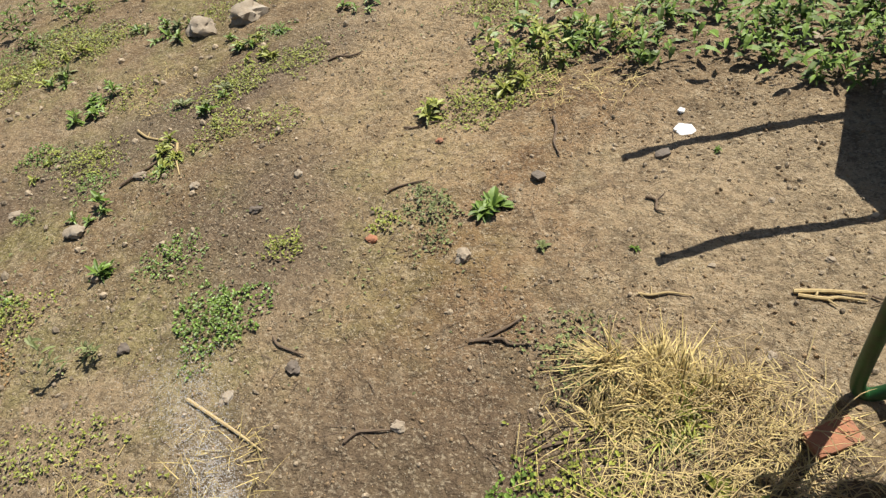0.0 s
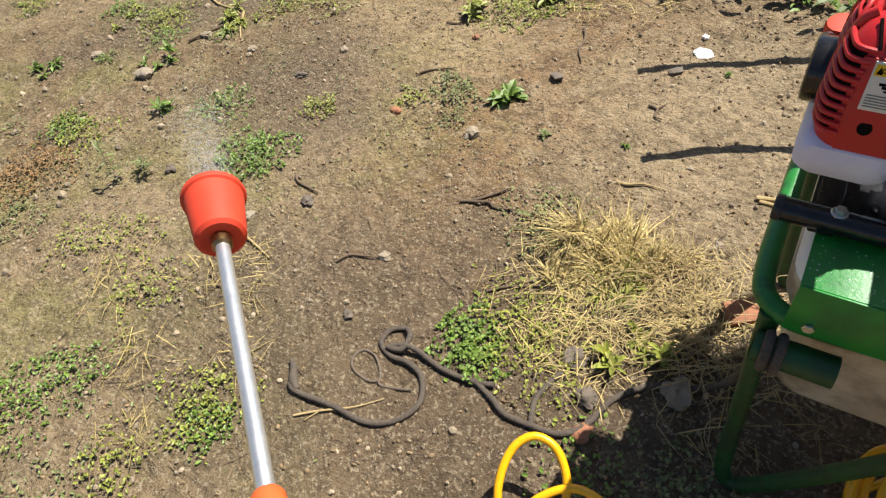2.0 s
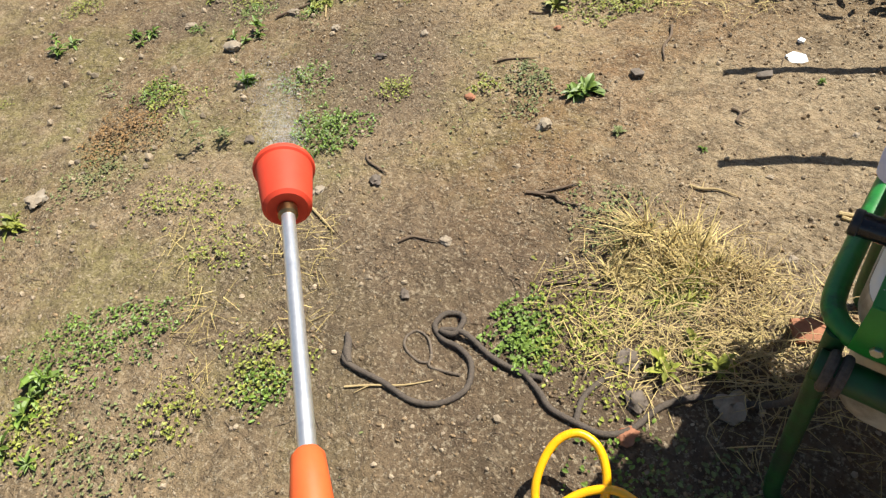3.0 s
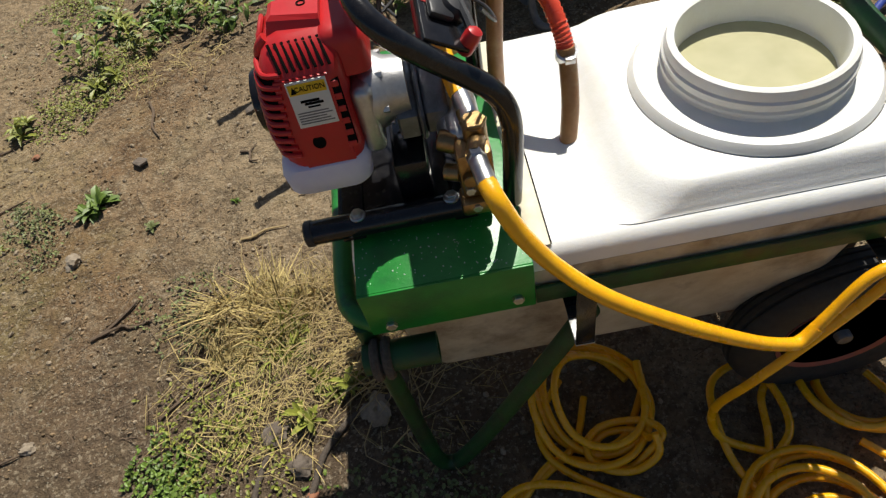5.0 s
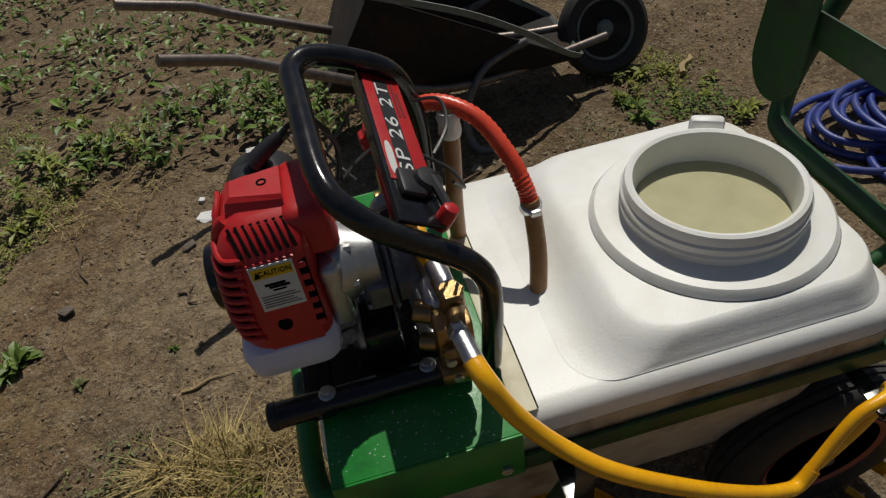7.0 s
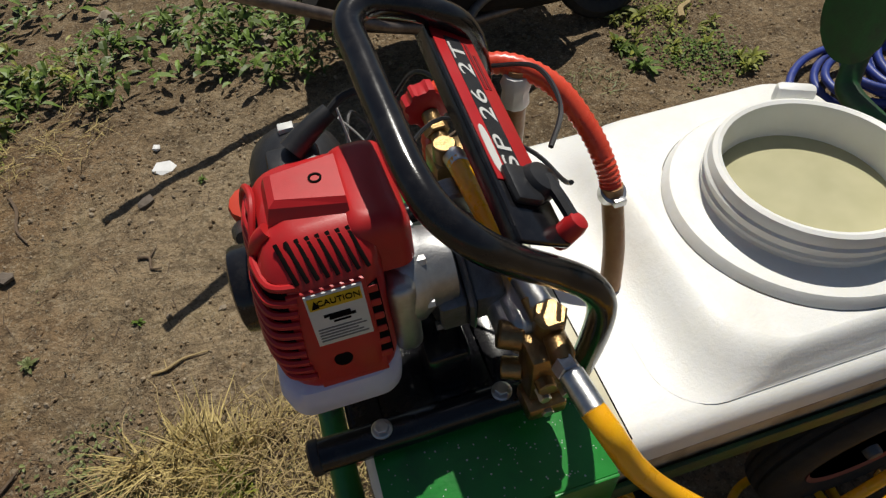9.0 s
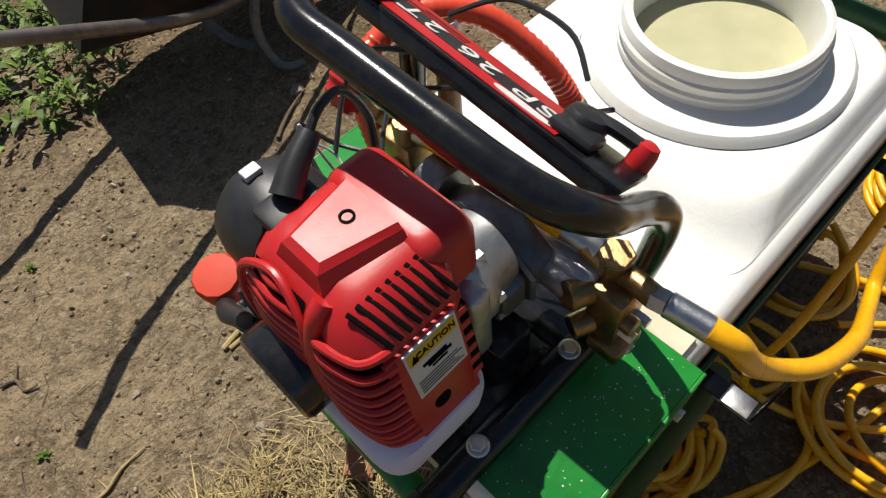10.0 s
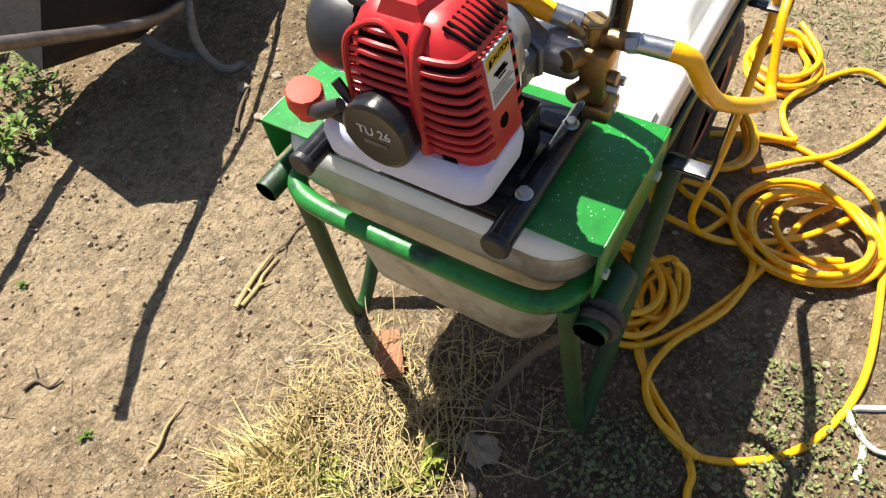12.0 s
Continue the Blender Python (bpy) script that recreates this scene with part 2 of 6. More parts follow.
def soil_mat():
    """Trodden earth: pale dry crust, reddish-tan loose soil, dark damp mud in the hollow, grit at several scales."""
    m = bpy.data.materials.new("earth")
    m.use_nodes = True
    n, l = m.node_tree.nodes, m.node_tree.links
    b = n["Principled BSDF"]
    co = n.new("ShaderNodeTexCoord")

    def tex(s, d=8.0, r=0.62):
        t = n.new("ShaderNodeTexNoise")
        t.inputs["Scale"].default_value = s
        t.inputs["Detail"].default_value = d
        t.inputs["Roughness"].default_value = r
        l.new(co.outputs["Object"], t.inputs["Vector"])
        return t.outputs["Fac"]

    def rng(src, lo, hi, a=0.0, z=1.0):
        x = n.new("ShaderNodeMapRange")
        x.interpolation_type = 'SMOOTHSTEP'
        for k, v in zip((1, 2, 3, 4), (lo, hi, a, z)):
            x.inputs[k].default_value = v
        l.new(src, x.inputs[0])
        return x.outputs[0]

    def mix(fac, a, bb, blend='MIX'):
        x = n.new("ShaderNodeMix")
        x.data_type = 'RGBA'
        x.blend_type = blend
        if isinstance(fac, float):
            x.inputs[0].default_value = fac
        else:
            l.new(fac, x.inputs[0])
        for sock, v in ((x.inputs[6], a), (x.inputs[7], bb)):
            if isinstance(v, tuple):
                sock.default_value = (*v, 1)
            else:
                l.new(v, sock)
        return x.outputs[2]

    def math_(op, a, bb):
        x = n.new("ShaderNodeMath")
        x.operation = op
        for sock, v in zip(x.inputs, (a, bb)):
            if isinstance(v, (int, float)):
                sock.default_value = v
            else:
                l.new(v, sock)
        return x.outputs[0]

    def patch(cx, cy, rx, ry, turn=0.0, soft=0.5):
        """An uneven patch: 1 at the middle, 0 outside."""
        mp = n.new("ShaderNodeMapping")
        mp.vector_type = 'TEXTURE'
        mp.inputs["Location"].default_value = (cx, cy, 0)
        mp.inputs["Rotation"].default_value = (0, 0, radians(turn))
        mp.inputs["Scale"].default_value = (rx, ry, 50)
        l.new(co.outputs["Object"], mp.inputs["Vector"])
        ln = n.new("ShaderNodeVectorMath")
        ln.operation = 'LENGTH'
        l.new(mp.outputs[0], ln.inputs[0])
        wob = math_('ADD', ln.outputs["Value"], math_('MULTIPLY', math_('SUBTRACT', tex(5.0, 6.0), 0.5), 1.3))
        return rng(wob, 1.0 + soft, 1.0 - soft, 0.0, 1.0)

    col = mix(rng(tex(3.0), 0.35, 0.65), (0.225, 0.154, 0.083), (0.160, 0.107, 0.055))
    col = mix(rng(tex(1.1), 0.45, 0.62, 0, 0.6), col, (0.288, 0.211, 0.122))
    red = patch(-0.30, 1.35, 0.6, 0.8, 20)
    col = mix(math_('MULTIPLY', red, 0.65), col, (0.235, 0.134, 0.062))
    tan = math_('MAXIMUM', patch(-0.75, 1.5, 0.3, 0.9, -14), patch(-1.05, 2.25, 0.34, 0.85, 14))
    col = mix(math_('MULTIPLY', tan, 0.8), col, (0.355, 0.257, 0.145))
    # darker oval under and beside the cart
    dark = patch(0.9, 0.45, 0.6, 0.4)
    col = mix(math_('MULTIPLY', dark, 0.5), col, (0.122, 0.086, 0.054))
    pale = math_('MAXIMUM', patch(0.42, 1.42, 0.6, 0.62, 0), patch(1.8, 0.3, 0.8, 0.7))
    col = mix(math_('MULTIPLY', pale, 0.62), col, (0.37, 0.288, 0.18))
    worn = patch(-0.85, 0.15, 0.75, 0.85, 10)
    col = mix(math_('MULTIPLY', worn, 0.5), col, (0.33, 0.248, 0.148))
    # dark brown patch before the cart's near front corner
    umber = patch(0.30, 0.36, 0.30, 0.30)
    col = mix(math_('MULTIPLY', umber, 0.65), col, (0.095, 0.064, 0.038))
    moss = math_('MULTIPLY', rng(tex(2.2), 0.44, 0.6), math_('MAXIMUM', patch(-1.6, 0.4, 1.5, 1.4), patch(-2.7, 2.2, 1.1, 1.0)))
    col = mix(math_('MULTIPLY', moss, 0.6), col, (0.19, 0.175, 0.055))
    col = mix(rng(tex(6.0), 0.46, 0.62, 0, 0.6), col, mix(0.5, col, (0.085, 0.058, 0.034)))
    col = mix(rng(tex(13.0), 0.52, 0.66, 0, 0.55), col, (0.35, 0.272, 0.17))
    mud = math_('MAXIMUM', patch(-0.12, 0.50, 0.75, 0.42, 20), math_('MAXIMUM', patch(-1.05, 1.2, 0.28, 0.42, 35), patch(-1.75, 1.75, 0.2, 0.95, -32)))
    col = mix(math_('MULTIPLY', mud, 0.72), col, (0.118, 0.081, 0.050))
    col = mix(rng(tex(34.0), 0.46, 0.60, 0, 0.72), col, mix(0.6, col, (0.054, 0.036, 0.022)))
    col = mix(rng(tex(95.0), 0.53, 0.62, 0, 0.5), col, (0.43, 0.355, 0.24))
    col = mix(rng(tex(140.0), 0.55, 0.63, 0, 0.5), col, (0.045, 0.030, 0.018))
    v = n.new("ShaderNodeTexVoronoi")
    v.inputs["Scale"].default_value = 110
    l.new(co.outputs["Object"], v.inputs["Vector"])
    grit = rng(v.outputs["Distance"], 0.3, 0.15)
    sparse = rng(tex(60.0, 2.0), 0.5, 0.57)
    col = mix(math_('MULTIPLY', grit, math_('MULTIPLY', sparse, 0.55)), col, (0.432, 0.374, 0.274))
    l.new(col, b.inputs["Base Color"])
    l.new(rng(mud, 0.0, 1.0, 0.95, 0.72), b.inputs["Roughness"])
    b.inputs["Specular IOR Level"].default_value = 0.3
    h = math_('ADD', math_('MULTIPLY', tex(22.0, 10.0), 1.0), math_('ADD', math_('MULTIPLY', tex(80.0, 8.0), 0.6), math_('MULTIPLY', math_('MULTIPLY', grit, sparse), 0.18)))
    bp = n.new("ShaderNodeBump")
    bp.inputs["Strength"].default_value = 1.0
    bp.inputs["Distance"].default_value = 0.022
    l.new(h, bp.inputs["Height"])
    l.new(bp.outputs[0], b.inputs["Normal"])
    return m


SOIL = soil_mat()


# ---- shape helpers ----
class Shape:
    """Collects vertices and faces for one mesh."""

    def __init__(self):
        self.v, self.f = [], []

    def add(self, verts, faces, m=None):
        k = len(self.v)
        self.v += [tuple(m @ Vector(p)) if m else tuple(p) for p in verts]
        self.f += [tuple(i + k for i in f) for f in faces]
        return self

    def loft(self, rings, close=True, cap=True, m=None):
        n = len(rings[0])
        verts = [p for r in rings for p in r]
        faces = [(i * n + j, i * n + (j + 1) % n, (i + 1) * n + (j + 1) % n, (i + 1) * n + j)
                 for i in range(len(rings) - 1) for j in range(n if close else n - 1)]
        if cap:
            faces += [tuple(reversed(range(n))), tuple(range(len(verts) - n, len(verts)))]
        return self.add(verts, faces, m)

    def lathe(self, profile, m=None, seg=32):
        """profile: (radius, height) pairs, turned about z."""
        rings = [[(r * math.cos(2 * math.pi * k / seg), r * math.sin(2 * math.pi * k / seg), h) for k in range(seg)] for r, h in profile]
        return self.loft(rings, m=m)

    def box(self, lo, hi, bev=0.003, m=None, seg=2):
        bm = bmesh.new()
        bmesh.ops.create_cube(bm, size=1)
        for p in bm.verts:
            p.co = Vector([(lo[i] + hi[i]) / 2 + p.co[i] * (hi[i] - lo[i]) for i in range(3)])
        if bev:
            bmesh.ops.bevel(bm, geom=bm.edges[:], offset=bev, segments=seg, affect='EDGES', profile=0.5)
        bm.verts.ensure_lookup_table()
        self.add([p.co for p in bm.verts], [[p.index for p in f.verts] for f in bm.faces], m)
        bm.free()
        return self

    def tube(self, pts, r, seg=12, steps=8, ridge=0.0, closed=False):
        """A round tube along a smooth line through pts; r: one radius or one for each point; ridge: ring height of a corrugated hose."""
        line, rad = smooth_line(pts, r, steps, closed)
        n = len(line)
        t = [(line[min(i + 1, n - 1)] - line[max(i - 1, 0)]).normalized() for i in range(n)]
        u = t[0].orthogonal().normalized()
        rings = []
        for i in range(n):
            u = (u - t[i] * u.dot(t[i])).normalized()
            w = t[i].cross(u)
            rr = rad[i] + (ridge if i % 2 else 0)
            rings.append([line[i] + (u * math.cos(2 * math.pi * k / seg) + w * math.sin(2 * math.pi * k / seg)) * rr for k in range(seg)])
        return self.loft(rings)

    def rod(self, a, b, r, r2=None, seg=16):
        a, b = Vector(a), Vector(b)
        q = (b - a).to_track_quat('Z', 'Y').to_matrix().to_4x4()
        r2 = r if r2 is None else r2
        e = min(r, r2) * 0.12
        L = (b - a).length
        return self.lathe([(r - e, 0), (r, e), (r2, L - e), (r2 - e, L)], Matrix.Translation(a) @ q, seg)

    def hexnut(self, a, b, r):
        return self.rod(a, b, r, seg=6)

    def mesh(self, name, smooth=True):
        me = bpy.data.meshes.new(name)
        me.from_pydata(self.v, [], self.f)
        me.update()
        if smooth:
            me.polygons.foreach_set("use_smooth", [True] * len(me.polygons))
            me.set_sharp_from_angle(angle=radians(38))
        return me


def smooth_line(pts, r, steps=8, closed=False):
    pts = [Vector(p) for p in pts]
    rs = list(r) if isinstance(r, (list, tuple)) else [r] * len(pts)
    if len(pts) == 2:
        return pts, rs
    line, rad = [], []
    for i in range(len(pts) - 1):
        p0, p1, p2, p3 = pts[max(i - 1, 0)], pts[i], pts[i + 1], pts[min(i + 2, len(pts) - 1)]
        for k in range(steps):
            s = k / steps
            line.append(0.5 * ((2 * p1) + (p2 - p0) * s + (2 * p0 - 5 * p1 + 4 * p2 - p3) * s * s + (3 * p1 - p0 - 3 * p2 + p3) * s ** 3))
            rad.append(rs[i] + (rs[i + 1] - rs[i]) * s)
    return line + [pts[-1]], rad + [rs[-1]]


def part(name, shape, material, parent=None, label="", smooth=True):
    ob = new(name, shape.mesh(name, smooth) if isinstance(shape, Shape) else shape)
    ob.data.materials.append(material)
    if parent:
        ob.parent = parent
    if label:
        ob["label"] = label
    return ob


def thing(name, label, category, group="", kind="", at=(0, 0, 0)):
    return tagged(new(name), label, category, group, kind)


def rrect(x0, x1, y0, y1, z, r, k=6):
    """A rounded rectangle ring at height z."""
    out = []
    for cx, cy, a0 in ((x1 - r, y1 - r, 0), (x0 + r, y1 - r, 90), (x0 + r, y0 + r, 180), (x1 - r, y0 + r, 270)):
        for i in range(k + 1):
            a = radians(a0 + 90 * i / k)
            out.append((cx + r * math.cos(a), cy + r * math.sin(a), z))
    return out


def axes(x, y, at):
    """A pose whose local x and y point along the given ways."""
    x = Vector(x).normalized()
    z = x.cross(Vector(y)).normalized()
    y = z.cross(x)
    return Matrix.Translation(at) @ Matrix((x, y, z)).transposed().to_4x4()


def lettering(name, text, size, m, material, parent, depth=0.0004, label="", spacing=1.0):
    cu = bpy.data.curves.new(name, 'FONT')
    cu.body, cu.size, cu.extrude, cu.align_x, cu.align_y, cu.space_character = text, size, depth, 'CENTER', 'CENTER', spacing
    tmp = bpy.data.objects.new(name, cu)
    scene.collection.objects.link(tmp)
    me = bpy.data.meshes.new_from_object(tmp.evaluated_get(bpy.context.evaluated_depsgraph_get()))
    bpy.data.objects.remove(tmp)
    me.transform(m)
    return part(name, me, material, parent, label)


# ---- the ground ----
def ground_height(x, y):
    h = 0.012 * noise.noise((x * 1.1, y * 1.1, 0.3)) + 0.012 * noise.noise((x * 3.1, y * 3.1, 4.0))
    h += 0.008 * noise.noise((x * 9.0, y * 9.0, 7.0)) + 0.0055 * noise.noise((x * 24.0, y * 24.0, 2.0)) + 0.004 * abs(noise.noise((x * 46.0, y * 46.0, 9.0)))
    h -= 0.014 * math.exp(-((x + 0.15 - 0.2 * (y - 0.5)) / 0.3) ** 2 - ((y - 0.55) / 0.45) ** 2)
    far = min(1.0, max(0.0, (abs(x) + abs(y) - 9) / 10))
    return h * (1 - far)


def spaced(lo, hi, step, reach):
    c = list(np.arange(lo, hi, step))
    d = step
    a, b = lo, hi
    left, right = [], []
    while b < reach:
        d *= 1.35
        a, b = a - d, b + d
        left.append(a)
        right.append(b)
    return left[::-1] + c + [hi] + right


def build_ground():
    xs, ys = spaced(-3.2, 2.6, 0.0115, 900), spaced(-0.7, 3.0, 0.0115, 900)
    verts = [(x, y, ground_height(x, y)) for y in ys for x in xs]
    n = len(xs)
    faces = [(j * n + i, j * n + i + 1, (j + 1) * n + i + 1, (j + 1) * n + i) for j in range(len(ys) - 1) for i in range(n - 1)]
    me = bpy.data.meshes.new("ground")
    me.from_pydata(verts, [], faces)
    me.polygons.foreach_set("use_smooth", [True] * len(me.polygons))
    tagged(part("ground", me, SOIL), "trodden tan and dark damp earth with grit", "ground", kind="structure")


build_ground()


# ---- the sprayer cart ----
def tank_ring(z, inset, r, x0=0.535, x1=1.30, y0=0.499, y1=0.970):
    return rrect(x0 + inset, x1 - inset, y0 + inset, y1 - inset, z, r, 8)


def build_cart():
    cart = thing("sprayer_cart", "green steel sprayer cart carrying a white plastic water tank", "sprayer cart")
    # tank: tapering body, shoulder, rear dome and open neck
    low = Shape()
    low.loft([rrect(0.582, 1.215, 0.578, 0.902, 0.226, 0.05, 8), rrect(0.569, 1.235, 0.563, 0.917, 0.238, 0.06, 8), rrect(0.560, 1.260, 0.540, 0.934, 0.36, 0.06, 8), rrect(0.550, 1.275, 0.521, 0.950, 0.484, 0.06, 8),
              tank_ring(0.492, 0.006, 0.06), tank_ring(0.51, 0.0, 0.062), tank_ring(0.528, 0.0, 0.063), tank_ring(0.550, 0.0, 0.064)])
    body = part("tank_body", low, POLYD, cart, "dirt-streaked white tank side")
    top = Shape()
    rings = [tank_ring(0.549, 0.0005, 0.064),
             tank_ring(0.564, 0.003, 0.064), tank_ring(0.575, 0.009, 0.062), tank_ring(0.5805, 0.018, 0.058), tank_ring(0.582, 0.03, 0.055), tank_ring(0.582, 0.06, 0.05)]
    top.loft(rings)
    d = lambda z, i, r: rrect(0.885 + i * 1.2, 1.277 - max(i, 0.0) * 0.1, 0.523 + max(i, 0) * 0.5 + min(i, 0) * 0.1, 0.946 - max(i, 0) * 0.5 - min(i, 0) * 0.1, z, r, 8)
    top.loft([d(0.5823, -0.03, 0.06), d(0.5832, -0.018, 0.06), d(0.5862, -0.004, 0.062), d(0.592, 0.008, 0.064), d(0.600, 0.018, 0.066), d(0.608, 0.027, 0.068), d(0.613, 0.036, 0.068), d(0.6155, 0.044, 0.066), d(0.616, 0.05, 0.064)], cap=False)
    c = Matrix.Translation((1.121, 0.713, 0))
    # opening: plateau ring, step, threaded neck, rim and inner wall
    prof = [(0.2, 0.6155), (0.172, 0.616), (0.164, 0.618), (0.160, 0.626), (0.156, 0.630), (0.140, 0.631), (0.126, 0.632), (0.121, 0.635),
            (0.120, 0.640), (0.1225, 0.643), (0.1225, 0.647), (0.1195, 0.650), (0.1195, 0.655), (0.1225, 0.658), (0.1225, 0.662), (0.1195, 0.665), (0.119, 0.672),
            (0.117, 0.678), (0.112, 0.680), (0.107, 0.678), (0.105, 0.67), (0.104, 0.60), (0.104, 0.56)]
    seg = 64
    ring = [[(r * math.cos(2 * math.pi * k / seg), r * math.sin(2 * math.pi * k / seg), h) for k in range(seg)] for r, h in prof]
    # plateau is the flat between the dome edge and the neck
    plate = d(0.616, 0.05, 0.064)
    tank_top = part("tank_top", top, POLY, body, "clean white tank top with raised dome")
    flat = Shape()
    n = len(plate)
    inner = [(1.121 + 0.165 * math.cos(math.atan2(p[1] - 0.713, p[0] - 1.121)), 0.713 + 0.165 * math.sin(math.atan2(p[1] - 0.713, p[0] - 1.121)), 0.617) for p in plate]
    flat.loft([plate, inner], cap=False)
    part("tank_dome", flat, POLY, body)
    neck = Shape()
    neck.loft(ring[2:], cap=False, m=c)
    neck.box((1.155, 0.825, 0.655), (1.205, 0.845, 0.685), 0.008, m=Matrix.Translation((1.18, 0.835, 0)) @ pose(0, 0, 0, 0, 0, -28) @ Matrix.Translation((-1.18, -0.835, 0)))
    part("neck", neck, POLY, body, "white threaded filler neck without its lid")
    w = Shape()
    w.loft([[(0.106 * math.cos(2 * math.pi * k / 48), 0.106 * math.sin(2 * math.pi * k / 48), 0.628) for k in range(48)],
            [(0.106 * math.cos(2 * math.pi * k / 48), 0.106 * math.sin(2 * math.pi * k / 48), 0.57) for k in range(48)]], m=c)
    part("water", w, WATER, body, "cloudy yellowish water in the tank")
    part("edge_strip", Shape().box((0.7685, 0.512, 0.580), (0.7955, 0.958, 0.5855), 0.0015), CREAM, cart, "cream strip beside the saddle plate")
    seam = Shape().box((0.7958, 0.515, 0.5815), (0.7976, 0.955, 0.5832), 0)
    part("strap", seam, SHADEINK, cart, "thin dark strap across the tank")
    # frame
    fr = Shape()
    z = 0.492
    fr.tube([(0.66, 0.508, z), (0.60, 0.506, z), (0.553, 0.508, z), (0.522, 0.528, z), (0.508, 0.575, z), (0.506, 0.725, z), (0.508, 0.87, z),
             (0.522, 0.930, z), (0.553, 0.952, z), (0.60, 0.956, z), (0.66, 0.956, z)], 0.0155, 14, 6)
    part("front_rail", fr, RAILG, cart, "green tube with worn dark patches")
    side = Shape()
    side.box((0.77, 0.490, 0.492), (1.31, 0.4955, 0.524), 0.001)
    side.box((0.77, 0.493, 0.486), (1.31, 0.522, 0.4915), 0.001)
    part("side_rail", side, GREENSH, cart)
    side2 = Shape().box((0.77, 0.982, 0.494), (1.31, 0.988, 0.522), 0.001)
    part("side_rail", side2, GREENSH, cart)
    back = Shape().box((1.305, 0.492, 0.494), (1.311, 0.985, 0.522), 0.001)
    part("rear_rail", back, GREENSH, cart)
    # the legs' darker green holds both shade from the tank and wear
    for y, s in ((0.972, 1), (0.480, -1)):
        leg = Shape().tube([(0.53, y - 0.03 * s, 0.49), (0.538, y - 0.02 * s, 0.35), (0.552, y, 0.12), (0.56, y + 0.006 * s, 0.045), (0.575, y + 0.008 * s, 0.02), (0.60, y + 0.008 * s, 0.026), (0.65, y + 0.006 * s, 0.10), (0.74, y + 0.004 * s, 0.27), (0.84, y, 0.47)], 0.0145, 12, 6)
        part("leg", leg, GREENSH, cart, "green tube leg bent back up to the rail")
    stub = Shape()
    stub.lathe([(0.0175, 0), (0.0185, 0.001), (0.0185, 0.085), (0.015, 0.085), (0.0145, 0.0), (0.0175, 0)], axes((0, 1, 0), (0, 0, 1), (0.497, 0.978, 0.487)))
    part("tube_end", stub, GREENSH, cart, "open green tube end")
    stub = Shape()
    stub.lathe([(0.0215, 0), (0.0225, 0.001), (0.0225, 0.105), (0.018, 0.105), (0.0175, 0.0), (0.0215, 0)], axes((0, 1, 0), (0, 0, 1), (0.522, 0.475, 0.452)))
    part("tube_end", stub, GREENSH, cart, "open green tube end")
    # saddle plate that carries the pump
    pl = Shape()
    pl.box((0.546, 0.488, 0.5835), (0.768, 0.985, 0.5870), 0.001)
    pl.box((0.546, 0.4845, 0.497), (0.768, 0.4880, 0.5868), 0.001)
    pl.box((0.546, 0.985, 0.512), (0.768, 0.9885, 0.5868), 0.001)
    saddle = part("saddle_plate", pl, GREEN, cart, "bright green folded sheet wet with drops")
    rnd = random.Random(4)
    drops = Shape()
    for _ in range(170):
        x, y = rnd.uniform(0.55, 0.765), rnd.choice((rnd.uniform(0.495, 0.57), rnd.uniform(0.88, 0.98), rnd.uniform(0.5, 0.6)))
        r = rnd.uniform(0.0005, 0.0012)
        drops.lathe([(r, 0), (r * 0.8, r * 0.35), (r * 0.3, r * 0.55)], Matrix.Translation((x, y, 0.587)), 6)
    tagged(part("water_drop", drops, DROP, saddle, "water drops"), kind="stuff")
    for x, y, z in ((0.575, 0.486, 0.515), (0.745, 0.486, 0.520)):
        b = Shape().hexnut((x, y + 0.004, z), (x, y - 0.007, z), 0.008)
        part("bolt", b, ZINC, saddle)
    # hose hooks of flat bar
    for x in (0.818, 1.226):
        hk = Shape()
        hk.box((x - 0.012, 0.424, 0.4785), (x + 0.012, 0.505, 0.4815), 0.0006)
        hk.box((x - 0.012, 0.424, 0.4785), (x + 0.012, 0.4272, 0.602), 0.0006)
        hook = part("hose_hook", hk, BLACK, cart, "black flat-bar hose hook")
        tip = Shape().box((x - 0.0125, 0.4235, 0.4765), (x + 0.0125, 0.470, 0.4785), 0.0004)
        part("bare_patch", tip, ZINC, hook)
        t2 = Shape().box((x - 0.0125, 0.430, 0.4815), (x + 0.0125, 0.462, 0.4827), 0.0003)
        part("bare_patch", t2, ZINC, hook)
    # wheels
    for y in (0.535, 0.915):
        s = -1 if y < 0.7 else 1
        wheel = new("wheel")
        wheel.parent = cart
        m = axes((1, 0, 0), (0, 0, 1), (1.285, y, 0.186))
        ty = Shape()
        ty.lathe([(0.105, 0.026), (0.125, 0.034), (0.155, 0.036), (0.174, 0.030), (0.181, 0.024), (0.184, 0.017), (0.180, 0.0155), (0.180, 0.0125), (0.186, 0.011), (0.187, 0.003), (0.183, 0.0015), (0.183, -0.0015), (0.187, -0.003), (0.186, -0.011), (0.180, -0.0125), (0.180, -0.0155), (0.184, -0.017), (0.181, -0.024), (0.174, -0.030), (0.155, -0.036), (0.125, -0.034), (0.105, -0.026), (0.1, 0), (0.105, 0.026)], m, 48)
        part("tyre", ty, RUBBER, wheel)
        ri = Shape()
        ri.lathe([(0.02, -0.02), (0.03, -0.02), (0.05, -0.006), (0.085, -0.008), (0.1, -0.026), (0.109, -0.03), (0.109, 0.03), (0.1, 0.026), (0.085, 0.008), (0.05, 0.006), (0.03, 0.02), (0.02, 0.02)], m, 40)
        part("rim", ri, RIM, wheel)
